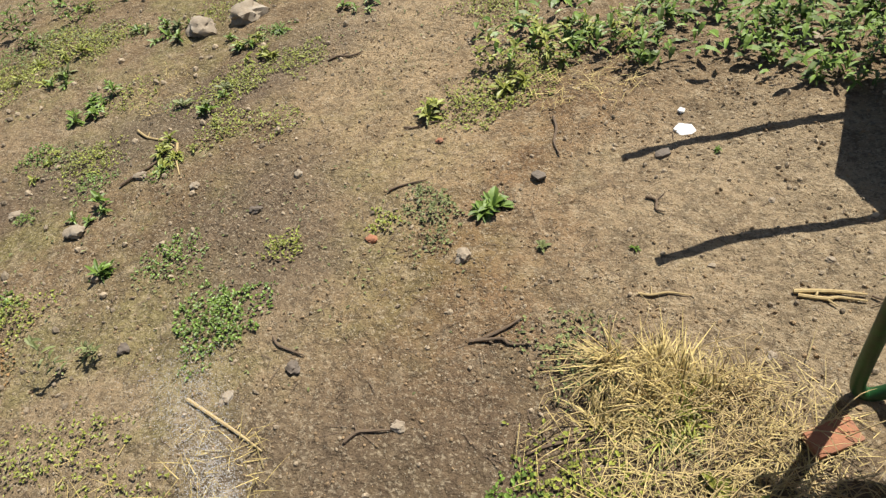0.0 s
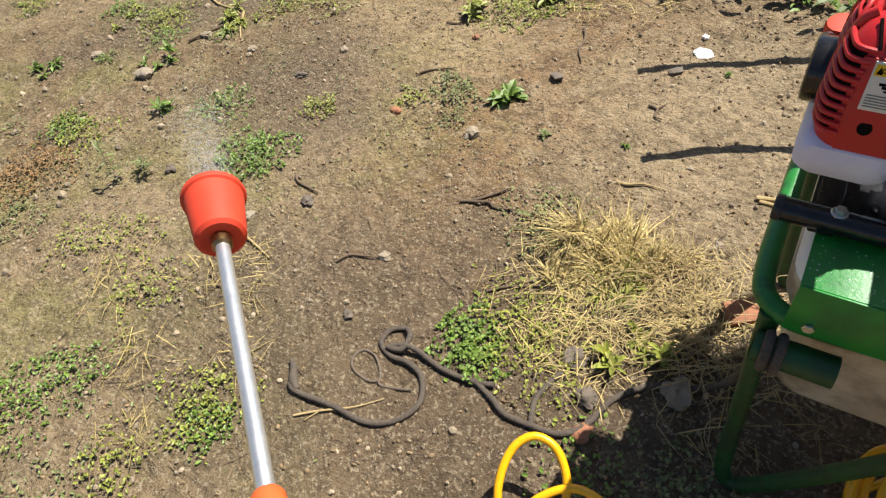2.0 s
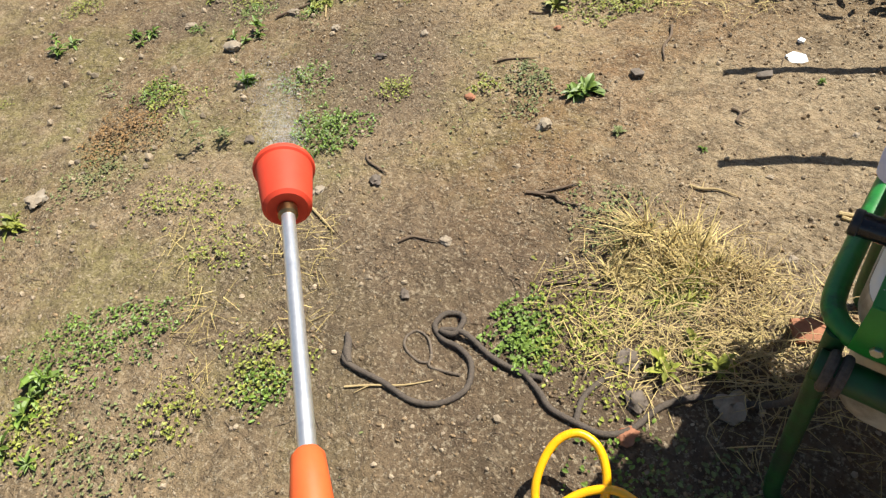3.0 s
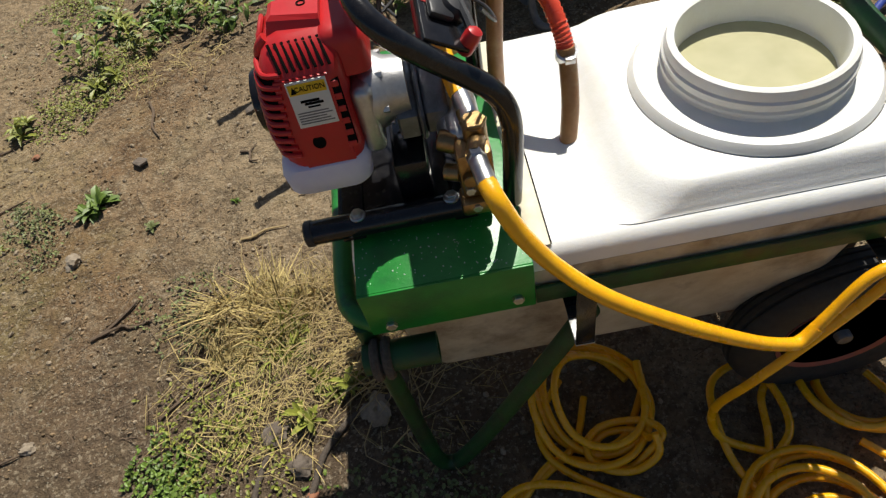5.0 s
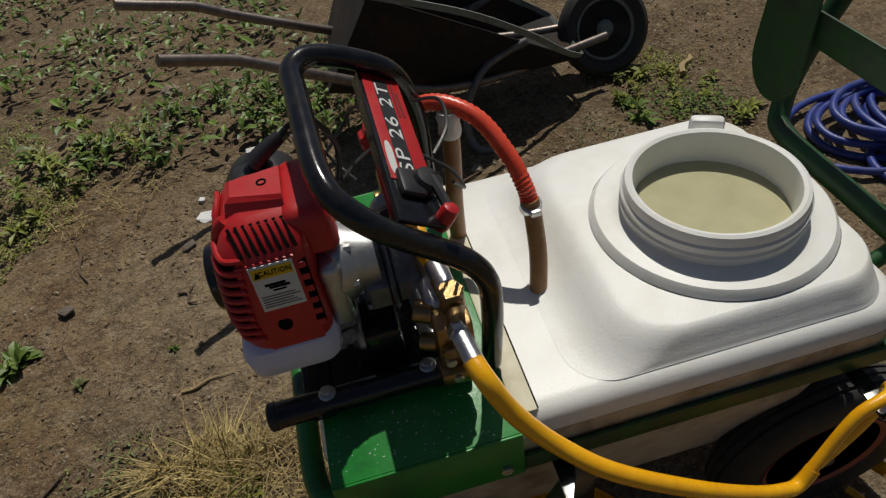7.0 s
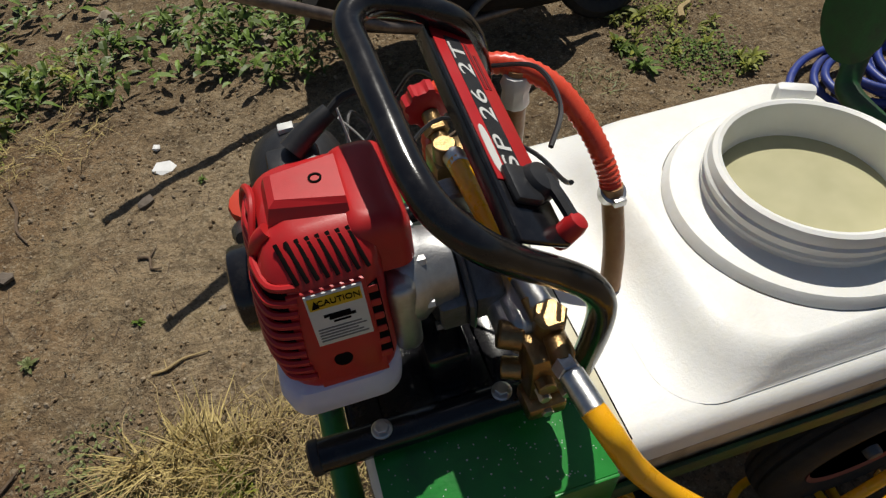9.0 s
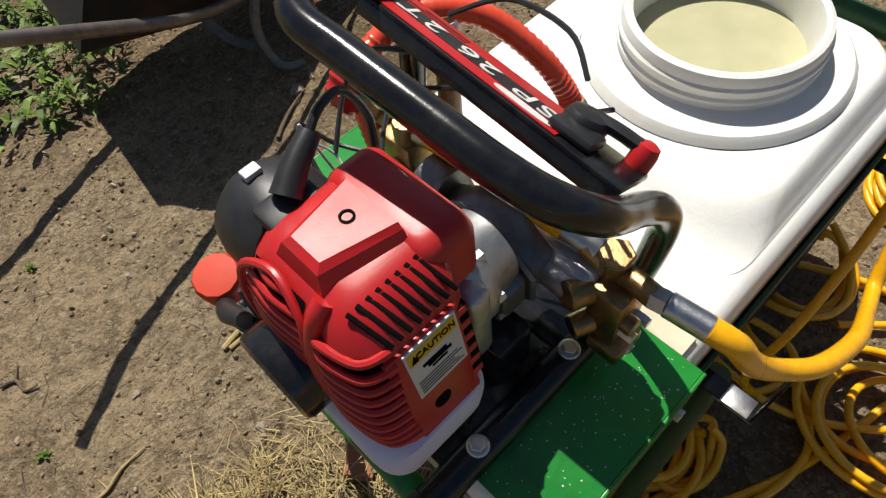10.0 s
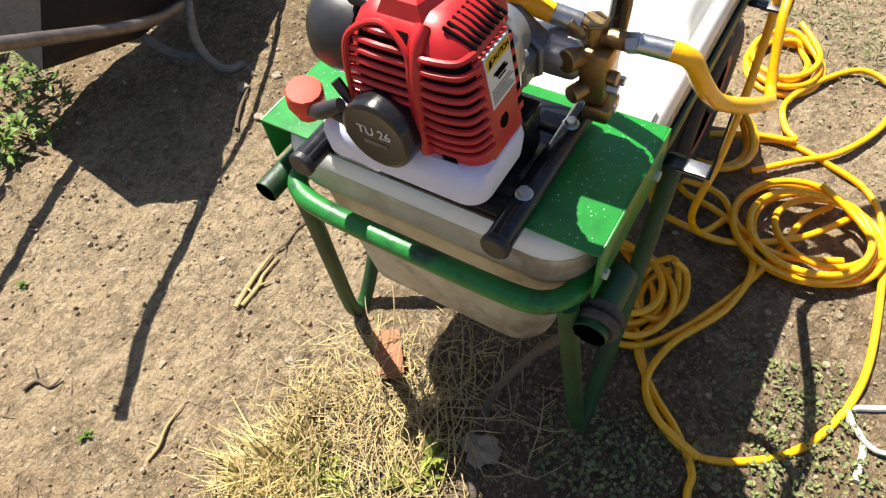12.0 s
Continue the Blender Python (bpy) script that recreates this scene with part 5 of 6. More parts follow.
for k, (x, y, sx, sy, mt, lab) in enumerate(((0.15, 1.83, 0.035, 0.026, PAPER, "scrap of white plastic"), (0.13, 1.93, 0.014, 0.011, PAPER, "scrap of white plastic"), (-0.24, 1.55, 0.028, 0.02, STONED, "flat grey stone chip"), (0.10, 1.70, 0.026, 0.02, STONED, "flat grey slate chip"))):
    s = Shape()
    base = [(sx, 0.1 * sy), (0.5 * sx, 0.9 * sy), (-0.6 * sx, sy), (-sx, -0.2 * sy), (-0.3 * sx, -sy), (0.6 * sx, -0.7 * sy)]
    s.loft([[(a, b, 0.0) for a, b in base], [(a * 0.97, b * 0.97, 0.004 + 0.004 * (i % 2)) for i, (a, b) in enumerate(base)]])
    o = part("scrap", s, mt, smooth=False)
    o.location = (x, y, gh(x, y) + 0.004)
    o.rotation_euler = (0.15, 0.1, k * 1.3)
    tagged(o, lab + " on the earth", "scrap", "scraps")

br = Shape().box((-0.055, -0.028, 0), (0.055, 0.028, 0.02), 0.005, seg=2)
o = part("brick_piece", br, BRICK)
o.matrix_world = pose(0.515, 0.865, 0.012, 12, 8, 40)
tagged(o, "broken piece of red tile beside the cart leg", "brick")

STICKS = [((-0.90, 0.60), (-0.63, 0.53), 0.005, PALE), ((-0.69, 1.41), (-0.58, 1.48), 0.004, TWIG), ((-1.30, 2.15), (-1.16, 2.22), 0.006, TWIG), ((-0.27, 1.86), (-0.20, 1.66), 0.005, TWIG), ((0.11, 1.15), (0.23, 1.17), 0.0035, PALE),
          ((0.45, 1.23), (0.60, 1.25), 0.006, PALE), ((-1.73, 1.29), (-1.66, 1.47), 0.006, TWIG), ((-0.26, 0.93), (-0.15, 1.02), 0.005, TWIG), ((-0.24, 0.94), (-0.10, 0.96), 0.004, TWIG), ((0.46, 1.22), (0.60, 1.23), 0.005, PALE), ((0.61, 1.25), (0.73, 1.24), 0.0028, TWIG),
          ((-0.77, 0.82), (-0.66, 0.79), 0.004, TWIG), ((-1.66, 1.55), (-1.52, 1.38), 0.005, PALE), ((-1.9, 1.6), (-1.66, 1.53), 0.005, PALE), ((-0.05, 0.69), (0.10, 0.78), 0.004, TWIG), ((-0.28, 0.20), (-0.12, 0.33), 0.003, PALE), ((0.88, 1.62), (1.02, 1.70), 0.006, TWIG), ((-0.75, 0.42), (-0.62, 0.36), 0.004, TWIG),
          ((0.08, 1.5), (0.14, 1.44), 0.004, TWIG), ((1.85, 1.95), (1.93, 2.05), 0.012, PALE), ((-0.45, 0.60), (-0.36, 0.66), 0.004, TWIG), ((-0.78, 1.75), (-0.66, 1.80), 0.004, TWIG)]
rnd = random.Random(11)
for a, b, r, mt in STICKS:
    mid = [(a[0] + (b[0] - a[0]) * s + rnd.uniform(-0.012, 0.012), a[1] + (b[1] - a[1]) * s + rnd.uniform(-0.012, 0.012)) for s in (0.33, 0.66)]
    s = Shape().tube(laid([a, *mid, b], r, 0.003), [r, r * 0.95, r * 0.8, r * 0.4], 7, 4)
    s.tube(laid([mid[0], (mid[0][0] + rnd.uniform(-0.04, 0.04), mid[0][1] + rnd.uniform(-0.04, 0.04))], r, 0.003), [r * 0.6, r * 0.3], 6, 3)
    tagged(part("stick", s, mt), "dry broken stick on the earth" if mt is TWIG else "pale dry stalk on the earth", "stick", "sticks")


def scatter_pebbles(name, count, seed, zone, rlo, rhi, label, material):
    rnd = random.Random(seed)
    t = (1 + 5 ** 0.5) / 2
    base = [Vector(p).normalized() for p in ((-1, t, 0), (1, t, 0), (-1, -t, 0), (1, -t, 0), (0, -1, t), (0, 1, t), (0, -1, -t), (0, 1, -t), (t, 0, -1), (t, 0, 1), (-t, 0, -1), (-t, 0, 1))]
    fs = [(0, 11, 5), (0, 5, 1), (0, 1, 7), (0, 7, 10), (0, 10, 11), (1, 5, 9), (5, 11, 4), (11, 10, 2), (10, 7, 6), (7, 1, 8), (3, 9, 4), (3, 4, 2), (3, 2, 6), (3, 6, 8), (3, 8, 9), (4, 9, 5), (2, 4, 11), (6, 2, 10), (8, 6, 7), (9, 8, 1)]
    s = Shape()
    for _ in range(count):
        x, y = rnd.uniform(zone[0], zone[1]), rnd.uniform(zone[2], zone[3])
        dens = 0.5 + 0.9 * noise.noise((x * 2.3, y * 2.3, 3.0))
        if rnd.random() > dens + 0.25:
            continue
        r = rlo + (rhi - rlo) * rnd.random() ** 3.5
        q = Euler((rnd.random() * 6, rnd.random() * 6, rnd.random() * 6)).to_matrix()
        c = Vector((x, y, gh(x, y) + r * 0.25))
        e = (rnd.uniform(0.7, 1.2), rnd.uniform(0.7, 1.2), rnd.uniform(0.5, 0.9))
        s.add([c + q @ Vector((p.x * e[0], p.y * e[1], p.z * e[2])) * r * rnd.uniform(0.8, 1.15) for p in base], fs)
    tagged(part(name, s, material, smooth=False), label, "gravel", kind="stuff")


scatter_pebbles("grit", 9500, 1, (-1.7, 2.3, -0.5, 2.6), 0.0014, 0.0095, "fine pale grit and small stones on the earth", PEB)
scatter_pebbles("soil_crumbs", 21000, 2, (-1.6, 2.2, -0.4, 2.4), 0.0016, 0.007, "loose brown crumbs of soil", mat("soil_crumb", (0.29, 0.202, 0.112), (0.21, 0.143, 0.078), 80, 0.95, bump=0.4, bscale=200, vary=0.4))
scatter_pebbles("far_gravel", 3500, 3, (-4.2, -1.2, -0.4, 4.5), 0.003, 0.018, "scattered pale gravel", PEB)


# ---- weeds and grass ----
def leaf(s, base, d, length, width, droop, up=Vector((0, 0, 1))):
    """A small pointed leaf blade of four quads that bends over."""
    side = d.cross(up)
    side = side.normalized() if side.length > 1e-4 else Vector((1, 0, 0))
    prof = ((0.0, 0.15), (0.35, 0.9), (0.7, 0.8), (1.0, 0.05))
    vs = []
    for q, w in prof:
        c = base + d * length * q - up * droop * length * q * q
        lift = up * width * 0.25 * w
        vs += [c - side * width * w * 0.5 + lift, c, c + side * width * w * 0.5 + lift]
    s.add(vs, [f for k in range(3) for f in ((3 * k, 3 * k + 1, 3 * k + 4, 3 * k + 3), (3 * k + 1, 3 * k + 2, 3 * k + 5, 3 * k + 4))])


def blade(s, base, d, length, width, droop):
    up = Vector((0, 0, 1))
    side = d.cross(up)
    side = side.normalized() if side.length > 1e-4 else Vector((1, 0, 0))
    vs = []
    for q, w in ((0, 1), (0.5, 0.8), (1, 0.1)):
        c = base + d * length * q - up * droop * length * q * q
        c.z = max(c.z, gh(base.x, base.y) + 0.002)
        vs += [c - side * width * w * 0.5, c + side * width * w * 0.5]
    s.add(vs, [(0, 1, 3, 2), (2, 3, 5, 4)])


def weed(x, y, r, kind, seed, dens=1.0):
    rnd = random.Random(seed)
    s = Shape()
    if kind in ("mat", "clover", "brown", "grey"):
        n = int(dens * 2600 * r * (r + 0.06) * 15)
        for _ in range(n):
            a, q = rnd.uniform(0, 6.283), 1.22 * r * rnd.random() ** 0.6
            q *= 1 + 0.22 * math.sin(3 * a + seed) + 0.15 * math.sin(5 * a + 2.1 * seed)
            px, py = x + q * math.cos(a), y + q * math.sin(a)
            if noise.noise((px * 34, py * 34, seed)) < -0.28 + 0.35 * (q / r - 0.7):
                continue
            h = rnd.uniform(0, 0.026) * max(0.1, 1 - 0.65 * q / r)
            d = Vector((rnd.uniform(-1, 1), rnd.uniform(-1, 1), rnd.uniform(0.15, 0.9))).normalized()
            L = rnd.uniform(0.006, 0.0145) * (1.15 if kind == "clover" else 1)
            leaf(s, Vector((px, py, gh(px, py) + 0.002 + h)), d, L, L * 0.6, 0.3)
    elif kind in ("rosette", "leafy", "bush"):
        crowns = 1 if kind == "rosette" else max(3, int(r * 45 * dens))
        for c in range(crowns):
            a, q = rnd.uniform(0, 6.283), (0 if kind == "rosette" else r * math.sqrt(rnd.random()))
            cx, cy = x + q * math.cos(a), y + q * math.sin(a)
            H = rnd.uniform(0.0, 0.03) if kind != "bush" else rnd.uniform(0.03, 0.16)
            size = r if kind == "rosette" else rnd.uniform(0.035, 0.07)
            for _ in range(34 if kind == "rosette" else 16):
                t = rnd.uniform(0, 6.283)
                el = rnd.uniform(0.1, 1.1)
                d = Vector((math.cos(t) * math.cos(el), math.sin(t) * math.cos(el), math.sin(el)))
                L = size * rnd.uniform(0.5, 1.05)
                leaf(s, Vector((cx, cy, gh(cx, cy) + 0.004 + H * rnd.random())), d, L, L * rnd.uniform(0.2, 0.36), rnd.uniform(0.1, 0.7))
    elif kind == "grass":
        for _ in range(int(dens * 9000 * r * r + 40)):
            a, q = rnd.uniform(0, 6.283), r * math.sqrt(rnd.random())
            px, py = x + q * math.cos(a), y + q * math.sin(a)
            t, el = rnd.uniform(0, 6.283), rnd.uniform(0.3, 1.4)
            d = Vector((math.cos(t) * math.cos(el), math.sin(t) * math.cos(el), math.sin(el)))
            blade(s, Vector((px, py, gh(px, py))), d, rnd.uniform(0.02, 0.06), rnd.uniform(0.002, 0.004), rnd.uniform(0.1, 0.9))
    elif kind == "tuft":
        heads = [(rnd.uniform(-0.5, 0.5) * r, rnd.uniform(-0.4, 0.4) * r, rnd.uniform(0, 6.283), rnd.uniform(0.55, 1.15)) for _ in range(9)]
        for _ in range(int(dens * 420)):
            hx, hy, ht, hs = rnd.choice(heads)
            t, el = ht + rnd.gauss(0, 0.8), rnd.uniform(0.1, 1.35)
            d = Vector((math.cos(t) * math.cos(el), math.sin(t) * math.cos(el), math.sin(el)))
            px, py = x + hx + rnd.gauss(0, 0.010), y + hy + rnd.gauss(0, 0.010)
            blade(s, Vector((px, py, gh(px, py))), d, r * hs * rnd.uniform(0.25, 1.0), rnd.uniform(0.002, 0.005), rnd.uniform(0.1, 1.1))
    elif kind == "thatch":
        for _ in range(int(dens * 13000 * r * r)):
            a, q = rnd.uniform(0, 6.283), r * math.sqrt(rnd.random())
            q *= 1 + 0.25 * math.sin(2 * a + seed)
            px, py = x + q * math.cos(a), y + q * math.sin(a)
            t, el = rnd.uniform(0, 6.283), rnd.uniform(-0.02, 0.35)
            d = Vector((math.cos(t) * math.cos(el), math.sin(t) * math.cos(el), math.sin(el)))
            blade(s, Vector((px, py, gh(px, py) + rnd.uniform(0.002, 0.025))), d, rnd.uniform(0.015, 0.10), rnd.uniform(0.0009, 0.0026), rnd.uniform(-0.1, 0.4))
    return s


WEEDS = [(-0.97, 0.84, 0.12, "clover", LEAF, 1.3), (-0.34, 1.40, 0.085, "rosette", LEAF, 1), (-0.36, 1.37, 0.06, "rosette", LEAF, 1), (-0.52, 1.36, 0.075, "clover", LEAFG, 0.8), (-0.47, 1.24, 0.06, "grey", LEAFG, 0.5), (-2.27, 1.74, 0.16, "leafy", LEAF, 1.4),
         (-1.59, 1.51, 0.12, "leafy", LEAFY, 1.3), (-1.73, 1.12, 0.10, "leafy", LEAF, 1), (-0.21, 2.24, 0.20, "bush", LEAFY, 1.3), (-0.05, 2.35, 0.18, "bush", LEAF, 1.4), (-1.74, 2.24, 0.16, "leafy", LEAFY, 1), (-1.45, 2.16, 0.12, "mat", LEAFY, 1),
         (-1.62, 2.0, 0.12, "mat", LEAFY, 1), (-1.68, 1.87, 0.12, "mat", LEAFY, 0.8), (0.57, 2.27, 0.22, "bush", LEAF, 1.5), (0.38, 2.40, 0.16, "bush", LEAF, 1.4), (-3.3, 2.4, 0.3, "bush", LEAF, 1.5), (-2.75, 1.98, 0.2, "leafy", LEAFY, 1), (-2.33, 2.35, 0.2, "leafy", LEAF, 1),
         (-0.43, 2.11, 0.15, "mat", LEAFY, 1), (-0.55, 1.92, 0.13, "mat", LEAFY, 1.2), (-0.48, 2.0, 0.10, "leafy", LEAFY, 1), (-1.27, 1.02, 0.10, "mat", LEAF, 0.8), (-0.93, 1.13, 0.06, "mat", LEAFY, 1), (-1.66, 0.69, 0.1, "mat", LEAFY, 0.8), (-0.03, 0.97, 0.10, "grey", LEAFG, 0.5), (0.05, 0.90, 0.08, "grey", LEAFG, 0.5),
         (-1.51, 1.67, 0.1, "mat", LEAFY, 1), (-1.34, 2.58, 0.12, "leafy", LEAF, 0.8), (0.05, 2.57, 0.2, "bush", LEAF, 1.2), (-0.69, 2.62, 0.16, "mat", LEAFY, 1), (-0.38, 2.52, 0.2, "leafy", LEAFY, 1), (-1.66, 0.48, 0.13, "brown", LEAFB, 1.4), (-0.81, -0.30, 0.10, "leafy", LEAF, 1), (-0.90, -0.22, 0.08, "leafy", LEAF, 1),
         (-0.94, -0.12, 0.13, "mat", LEAF, 0.8), (-0.85, 0.02, 0.10, "mat", LEAF, 0.7), (-0.49, 0.13, 0.10, "mat", LEAFY, 0.9), (-0.44, 0.09, 0.06, "clover", LEAF, 0.8), (-0.58, -0.08, 0.08, "mat", LEAFY, 0.7), (-0.03, 0.56, 0.075, "clover", LEAF, 1.4), (0.02, 0.50, 0.06, "clover", LEAF, 1.1), (0.32, 0.65, 0.055, "leafy", LEAFY, 1.2),
         (0.13, 0.58, 0.13, "mat", LEAFY, 0.6), (0.06, 0.66, 0.12, "mat", LEAFY, 0.5), (-1.54, 0.29, 0.11, "mat", LEAFG, 0.6), (-1.76, 0.70, 0.08, "clover", LEAF, 0.9), (-1.3, 0.60, 0.08, "bush", LEAFG, 0.25), (-2.5, 0.66, 0.12, "leafy", LEAF, 0.8), (-2.21, 0.87, 0.1, "leafy", LEAF, 0.9), (-0.89, 0.31, 0.10, "mat", LEAFY, 0.5), (-1.1, 0.42, 0.1, "mat", LEAFY, 0.4),
         (-0.62, -0.25, 0.12, "mat", LEAFG, 0.5), (-0.33, 2.38, 0.18, "leafy", LEAF, 1.3), (-0.46, 2.16, 0.16, "bush", LEAFY, 1), (0.55, 2.55, 0.25, "bush", LEAF, 1.2), (1.77, 1.84, 0.16, "leafy", LEAFY, 1.5), (1.62, 1.80, 0.10, "leafy", LEAF, 1.3), (1.92, 1.72, 0.10, "leafy", LEAFY, 1.1),
         (0.71, 0.10, 0.11, "mat", LEAFG, 0.5), (0.80, 0.16, 0.09, "mat", LEAFG, 0.6), (0.62, 0.16, 0.08, "mat", LEAFG, 0.6), (0.49, 0.41, 0.11, "clover", LEAFG, 0.4), (0.58, 0.36, 0.10, "mat", LEAFG, 0.5), (0.36, 0.66, 0.05, "leafy", LEAFY, 1.2), (0.64, 2.25, 0.16, "bush", LEAF, 1.4), (0.72, 2.45, 0.18, "bush", LEAF, 1.4), (0.32, 0.36, 0.09, "clover", LEAF, 0.3),
         (1.85, 0.32, 0.14, "grass", LEAFG, 0.3), (2.0, 0.42, 0.12, "grass", LEAFG, 0.3), (1.95, 0.15, 0.16, "grass", LEAFG, 0.3), (1.45, 1.75, 0.09, "grass", LEAFG, 0.4), (0.08, 1.30, 0.02, "rosette", LEAF, 1), (-0.16, 1.27, 0.03, "rosette", LEAFG, 1), (0.25, 1.74, 0.02, "rosette", LEAF, 1), (-1.85, 1.28, 0.07, "mat", LEAF, 0.8), (-2.1, 1.4, 0.09, "grey", LEAFG, 0.5), (-1.3, 1.72, 0.1, "mat", LEAFY, 0.5)]
_r = random.Random(9)
for _ in range(34):
    _x, _y = _r.uniform(-2.9, -0.55), _r.uniform(-0.4, 2.6)
    if abs(_x + 1.1 + 0.3 * (_y - 1.2)) < 0.14:
        continue
    WEEDS.append((round(_x, 2), round(_y, 2), round(_r.uniform(0.04, 0.11), 3), _r.choice(("mat", "mat", "clover", "grey", "leafy")), _r.choice((LEAF, LEAFY, LEAFY, LEAFG)), _r.uniform(0.35, 0.8)))
for _ in range(30):
    WEEDS.append((round(_r.uniform(-3.4, -1.7), 2), round(_r.uniform(1.2, 3.0), 2), round(_r.uniform(0.08, 0.17), 3), _r.choice(("mat", "mat", "clover", "leafy")), _r.choice((LEAF, LEAFY, LEAFG)), _r.uniform(0.35, 0.7)))
WEEDS.append((1.64, 1.99, 0.13, "leafy", LEAFY, 0.9))
WEEDS.append((1.79, 1.76, 0.13, "clover", LEAF, 0.9))
WEEDS.append((1.79, 2.04, 0.13, "mat", LEAFY, 0.9))
NAMES = {"clover": "low clover-like weed", "rosette": "leafy rosette weed", "grey": "sparse grey-green weed", "leafy": "broad-leaved weed", "bush": "tall leafy weed", "mat": "creeping mat of tiny-leaved weed", "brown": "withered brown weed", "grass": "thin grass"}
for k, (x, y, r, kind, mt, dens) in enumerate(WEEDS):
    col = {"green_leaf": "green", "yellowing_leaf": "yellow-green", "grey_green_leaf": "dusty green", "brown_dry_leaf": "brown"}[mt.name]
    lab = f"{col} {NAMES[kind]} on bare earth"
    if kind == "rosette":
        plant = thing("weed", lab, "weed", "rosette weeds")
        rnd = random.Random(100 + k)
        for _ in range(30):
            t, el = rnd.uniform(0, 6.283), rnd.uniform(0.1, 1.1)
            d = Vector((math.cos(t) * math.cos(el), math.sin(t) * math.cos(el), math.sin(el)))
            L = r * rnd.uniform(0.5, 1.05)
            s = Shape()
            leaf(s, Vector((x, y, gh(x, y) + 0.004)), d, L, L * rnd.uniform(0.2, 0.36), rnd.uniform(0.1, 0.7))
            part("leaf", s, mt, plant)
    else:
        tagged(part("weeds", weed(x, y, r, kind, 100 + k, dens), mt, smooth=False), lab, "weeds", "weeds", "stuff")

DRY = [(0.17, 0.89, 0.20, "tuft", 1.7), (0.22, 0.85, 0.17, "tuft", 1.4), (0.12, 0.84, 0.13, "tuft", 0.7), (-0.72, 0.13, 0.10, "thatch", 0.35), (-0.60, -0.03, 0.09, "thatch", 0.35), (-0.98, 0.30, 0.12, "thatch", 0.3), (-0.50, 0.28, 0.09, "thatch", 0.3), (0.28, 0.78, 0.20, "thatch", 0.8), (0.36, 0.84, 0.16, "thatch", 0.7), (0.14, 0.74, 0.18, "thatch", 0.6), (0.20, 0.62, 0.14, "thatch", 0.6), (-0.70, 0.47, 0.13, "thatch", 0.5), (0.46, 0.90, 0.12, "thatch", 0.6), (-0.10, 2.10, 0.13, "thatch", 0.5), (-0.28, 2.02, 0.12, "thatch", 0.5), (0.50, 0.76, 0.14, "thatch", 0.5), (0.56, 0.60, 0.14, "thatch", 0.25), (-2.0, 1.9, 0.2, "thatch", 0.2)]
for k, (x, y, r, kind, dens) in enumerate(DRY):
    tagged(part("dry_grass", weed(x, y, r, kind, 300 + k, dens), STRAW, smooth=False), "standing tuft of straw-yellow dry grass" if kind == "tuft" else "flattened straw-yellow dry grass on the earth", "dry grass", "dry grass", "stuff")
tagged(part("green_grass", weed(0.22, 0.84, 0.12, "tuft", 401, 0.45), LEAFY, smooth=False), "yellow-green blades growing among dry grass", "grass", kind="stuff")


for k, (x, y, r) in enumerate(((0.40, 0.78, 0.16), (0.50, 0.70, 0.17), (0.33, 0.92, 0.13), (0.10, 0.88, 0.12))):
    rnd = random.Random(500 + k)
    s = Shape()
    for _ in range(70):
        t = rnd.uniform(0, 6.283)
        px, py = x + rnd.gauss(0, r * 0.4), y + rnd.gauss(0, r * 0.4)
        L, rise = rnd.uniform(0.05, 0.16), rnd.uniform(0.01, 0.09)
        q = [(px + L * f * math.cos(t + 0.5 * f * rnd.uniform(-1, 1)), py + L * f * math.sin(t + 0.4 * f), gh(px, py) + 0.003 + rise * math.sin(2.2 * f)) for f in (0, 0.35, 0.7, 1.0)]
        s.tube(q, [0.0013, 0.0012, 0.001, 0.0005], 4, 2)
    tagged(part("dead_stems", s, PALE, smooth=False), "tangle of thin dead stems beside the cart leg", "dry stems", "dry grass", "stuff")


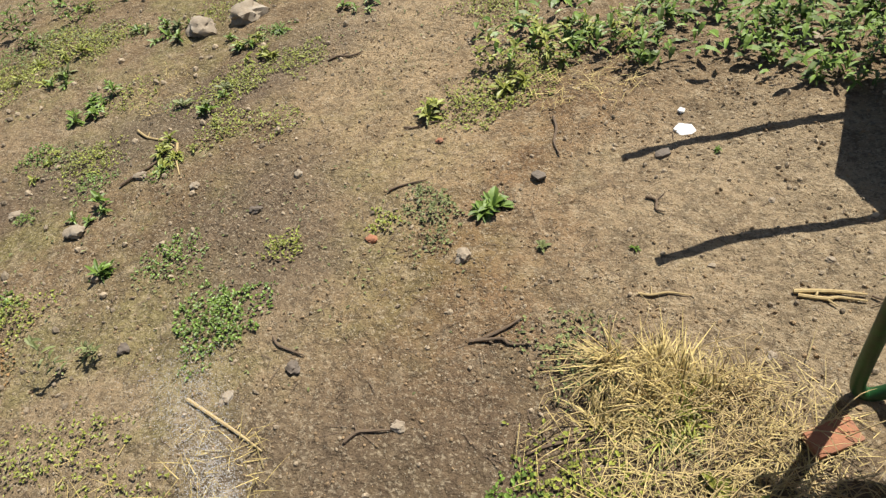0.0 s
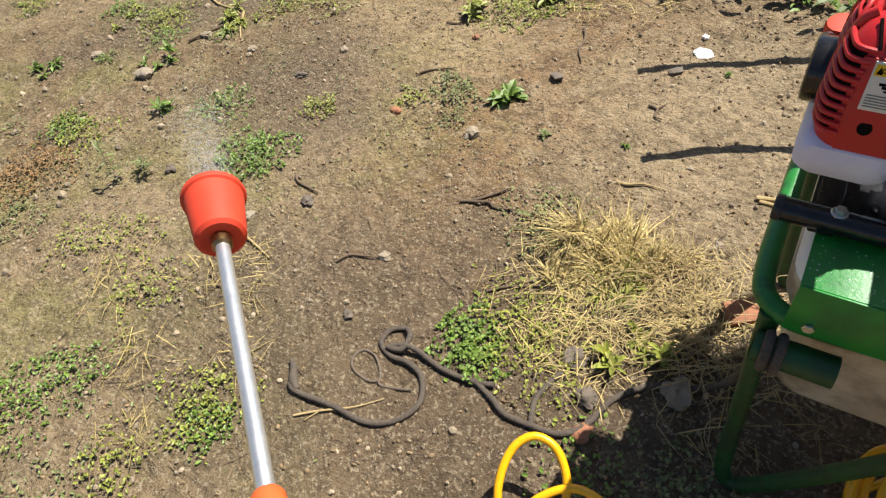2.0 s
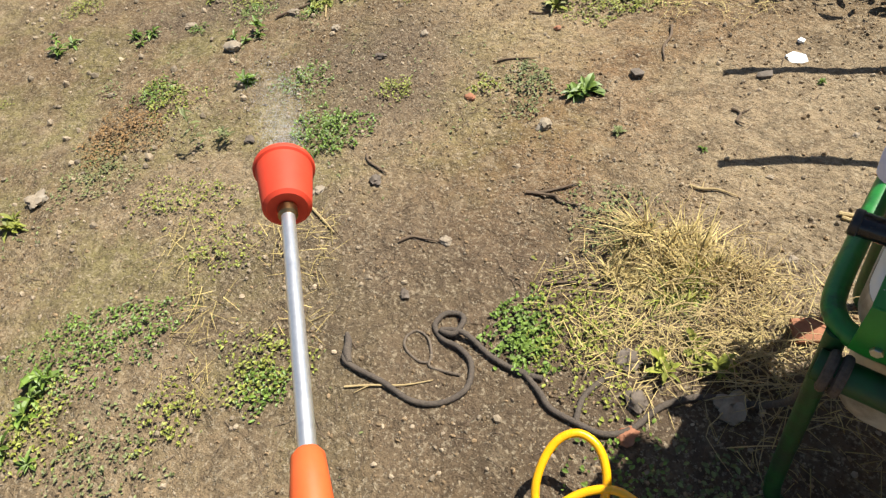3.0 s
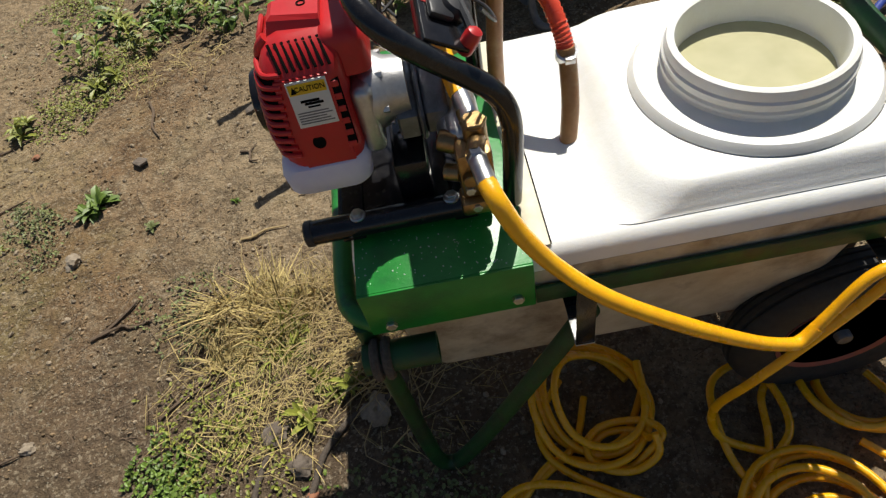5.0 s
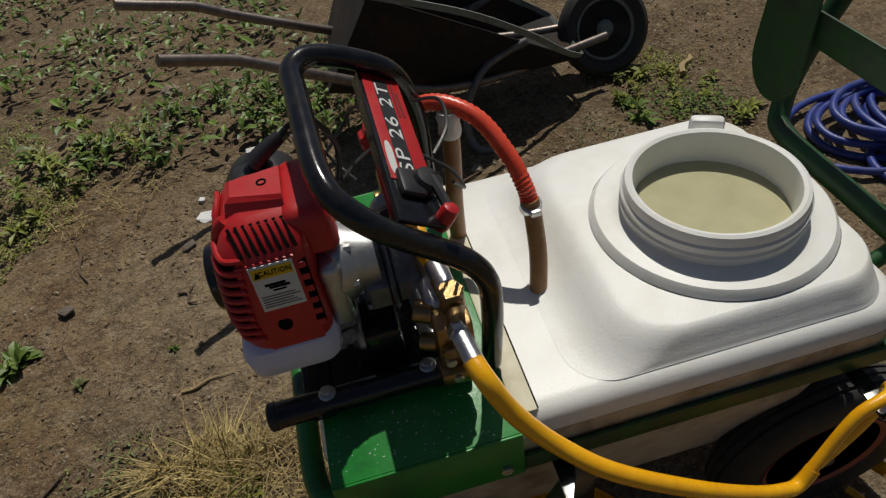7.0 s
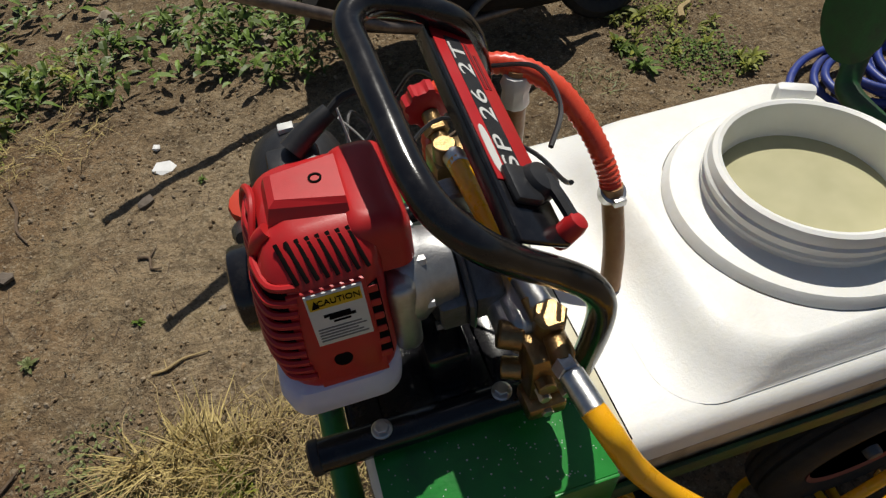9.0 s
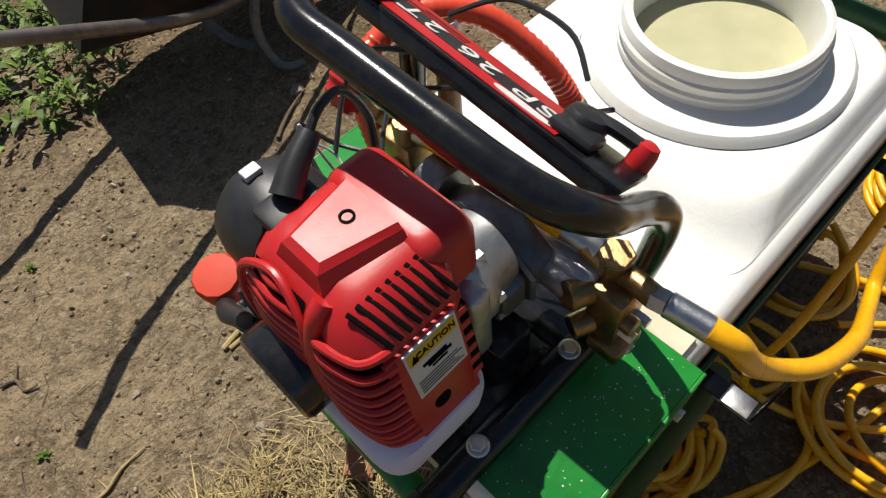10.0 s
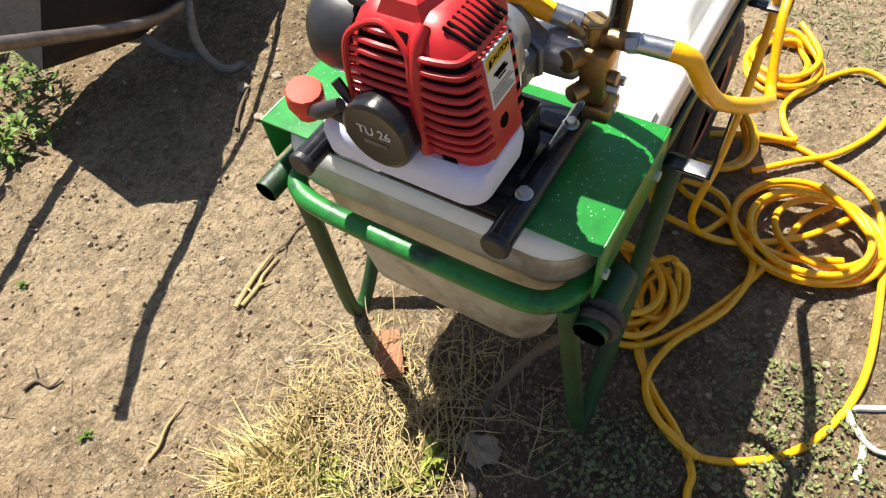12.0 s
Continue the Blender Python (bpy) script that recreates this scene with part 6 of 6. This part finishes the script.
def far_field():
    rnd = random.Random(77)
    s = Shape()
    for _ in range(15000):
        x, y = rnd.uniform(-5.5, 1.3), rnd.uniform(2.1, 6.5)
        if x < -1 and y < 2.4 + 0.25 * (x + 1) * -1:
            continue
        if noise.noise((x * 1.7, y * 1.7, 5.0)) < -0.12 or (x > 0.66 and y < 2.75) or abs(x + 1.05 + 0.25 * (y - 2.25)) < 0.38 or (-0.68 < x < 0.25 and y < 2.16):
            continue
        t, el = rnd.uniform(0, 6.283), rnd.uniform(0.1, 1.2)
        d = Vector((math.cos(t) * math.cos(el), math.sin(t) * math.cos(el), math.sin(el)))
        L = rnd.uniform(0.03, 0.09)
        leaf(s, Vector((x, y, rnd.uniform(0.0, 0.10))), d, L, L * rnd.uniform(0.2, 0.45), 0.4)
    tagged(part("far_weeds", s, LEAF, smooth=False), "dense patch of mixed green weeds behind the cart", "weeds", kind="stuff")
    s = Shape()
    for _ in range(5200):
        x, y = rnd.uniform(-3.0, 2.2), rnd.uniform(-0.5, 2.6)
        if noise.noise((x * 1.4, y * 1.4, 8.0)) < 0.08 - 0.12 * (x < -0.6):
            continue
        if -0.6 < x < 1.4 and rnd.random() < 0.8:
            continue
        d = Vector((rnd.uniform(-1, 1), rnd.uniform(-1, 1), rnd.uniform(0.1, 0.8))).normalized()
        L = rnd.uniform(0.006, 0.018)
        leaf(s, Vector((x, y, gh(x, y) + 0.003)), d, L, L * 0.5, 0.3)
    tagged(part("scattered_seedlings", s, LEAFG, smooth=False), "tiny scattered seedlings on bare earth", "weeds", kind="stuff")
    s = Shape()
    for _ in range(2600):
        x, y = rnd.uniform(-2.2, 1.2), rnd.uniform(-0.5, 2.4)
        t = rnd.uniform(0, 6.283)
        blade(s, Vector((x, y, gh(x, y) + 0.003)), Vector((math.cos(t), math.sin(t), 0.05)), rnd.uniform(0.015, 0.07), rnd.uniform(0.001, 0.0025), 0.0)
    tagged(part("plant_litter", s, TWIG, smooth=False), "fine dead stalks strewn over the earth", "litter", kind="stuff")


far_field()
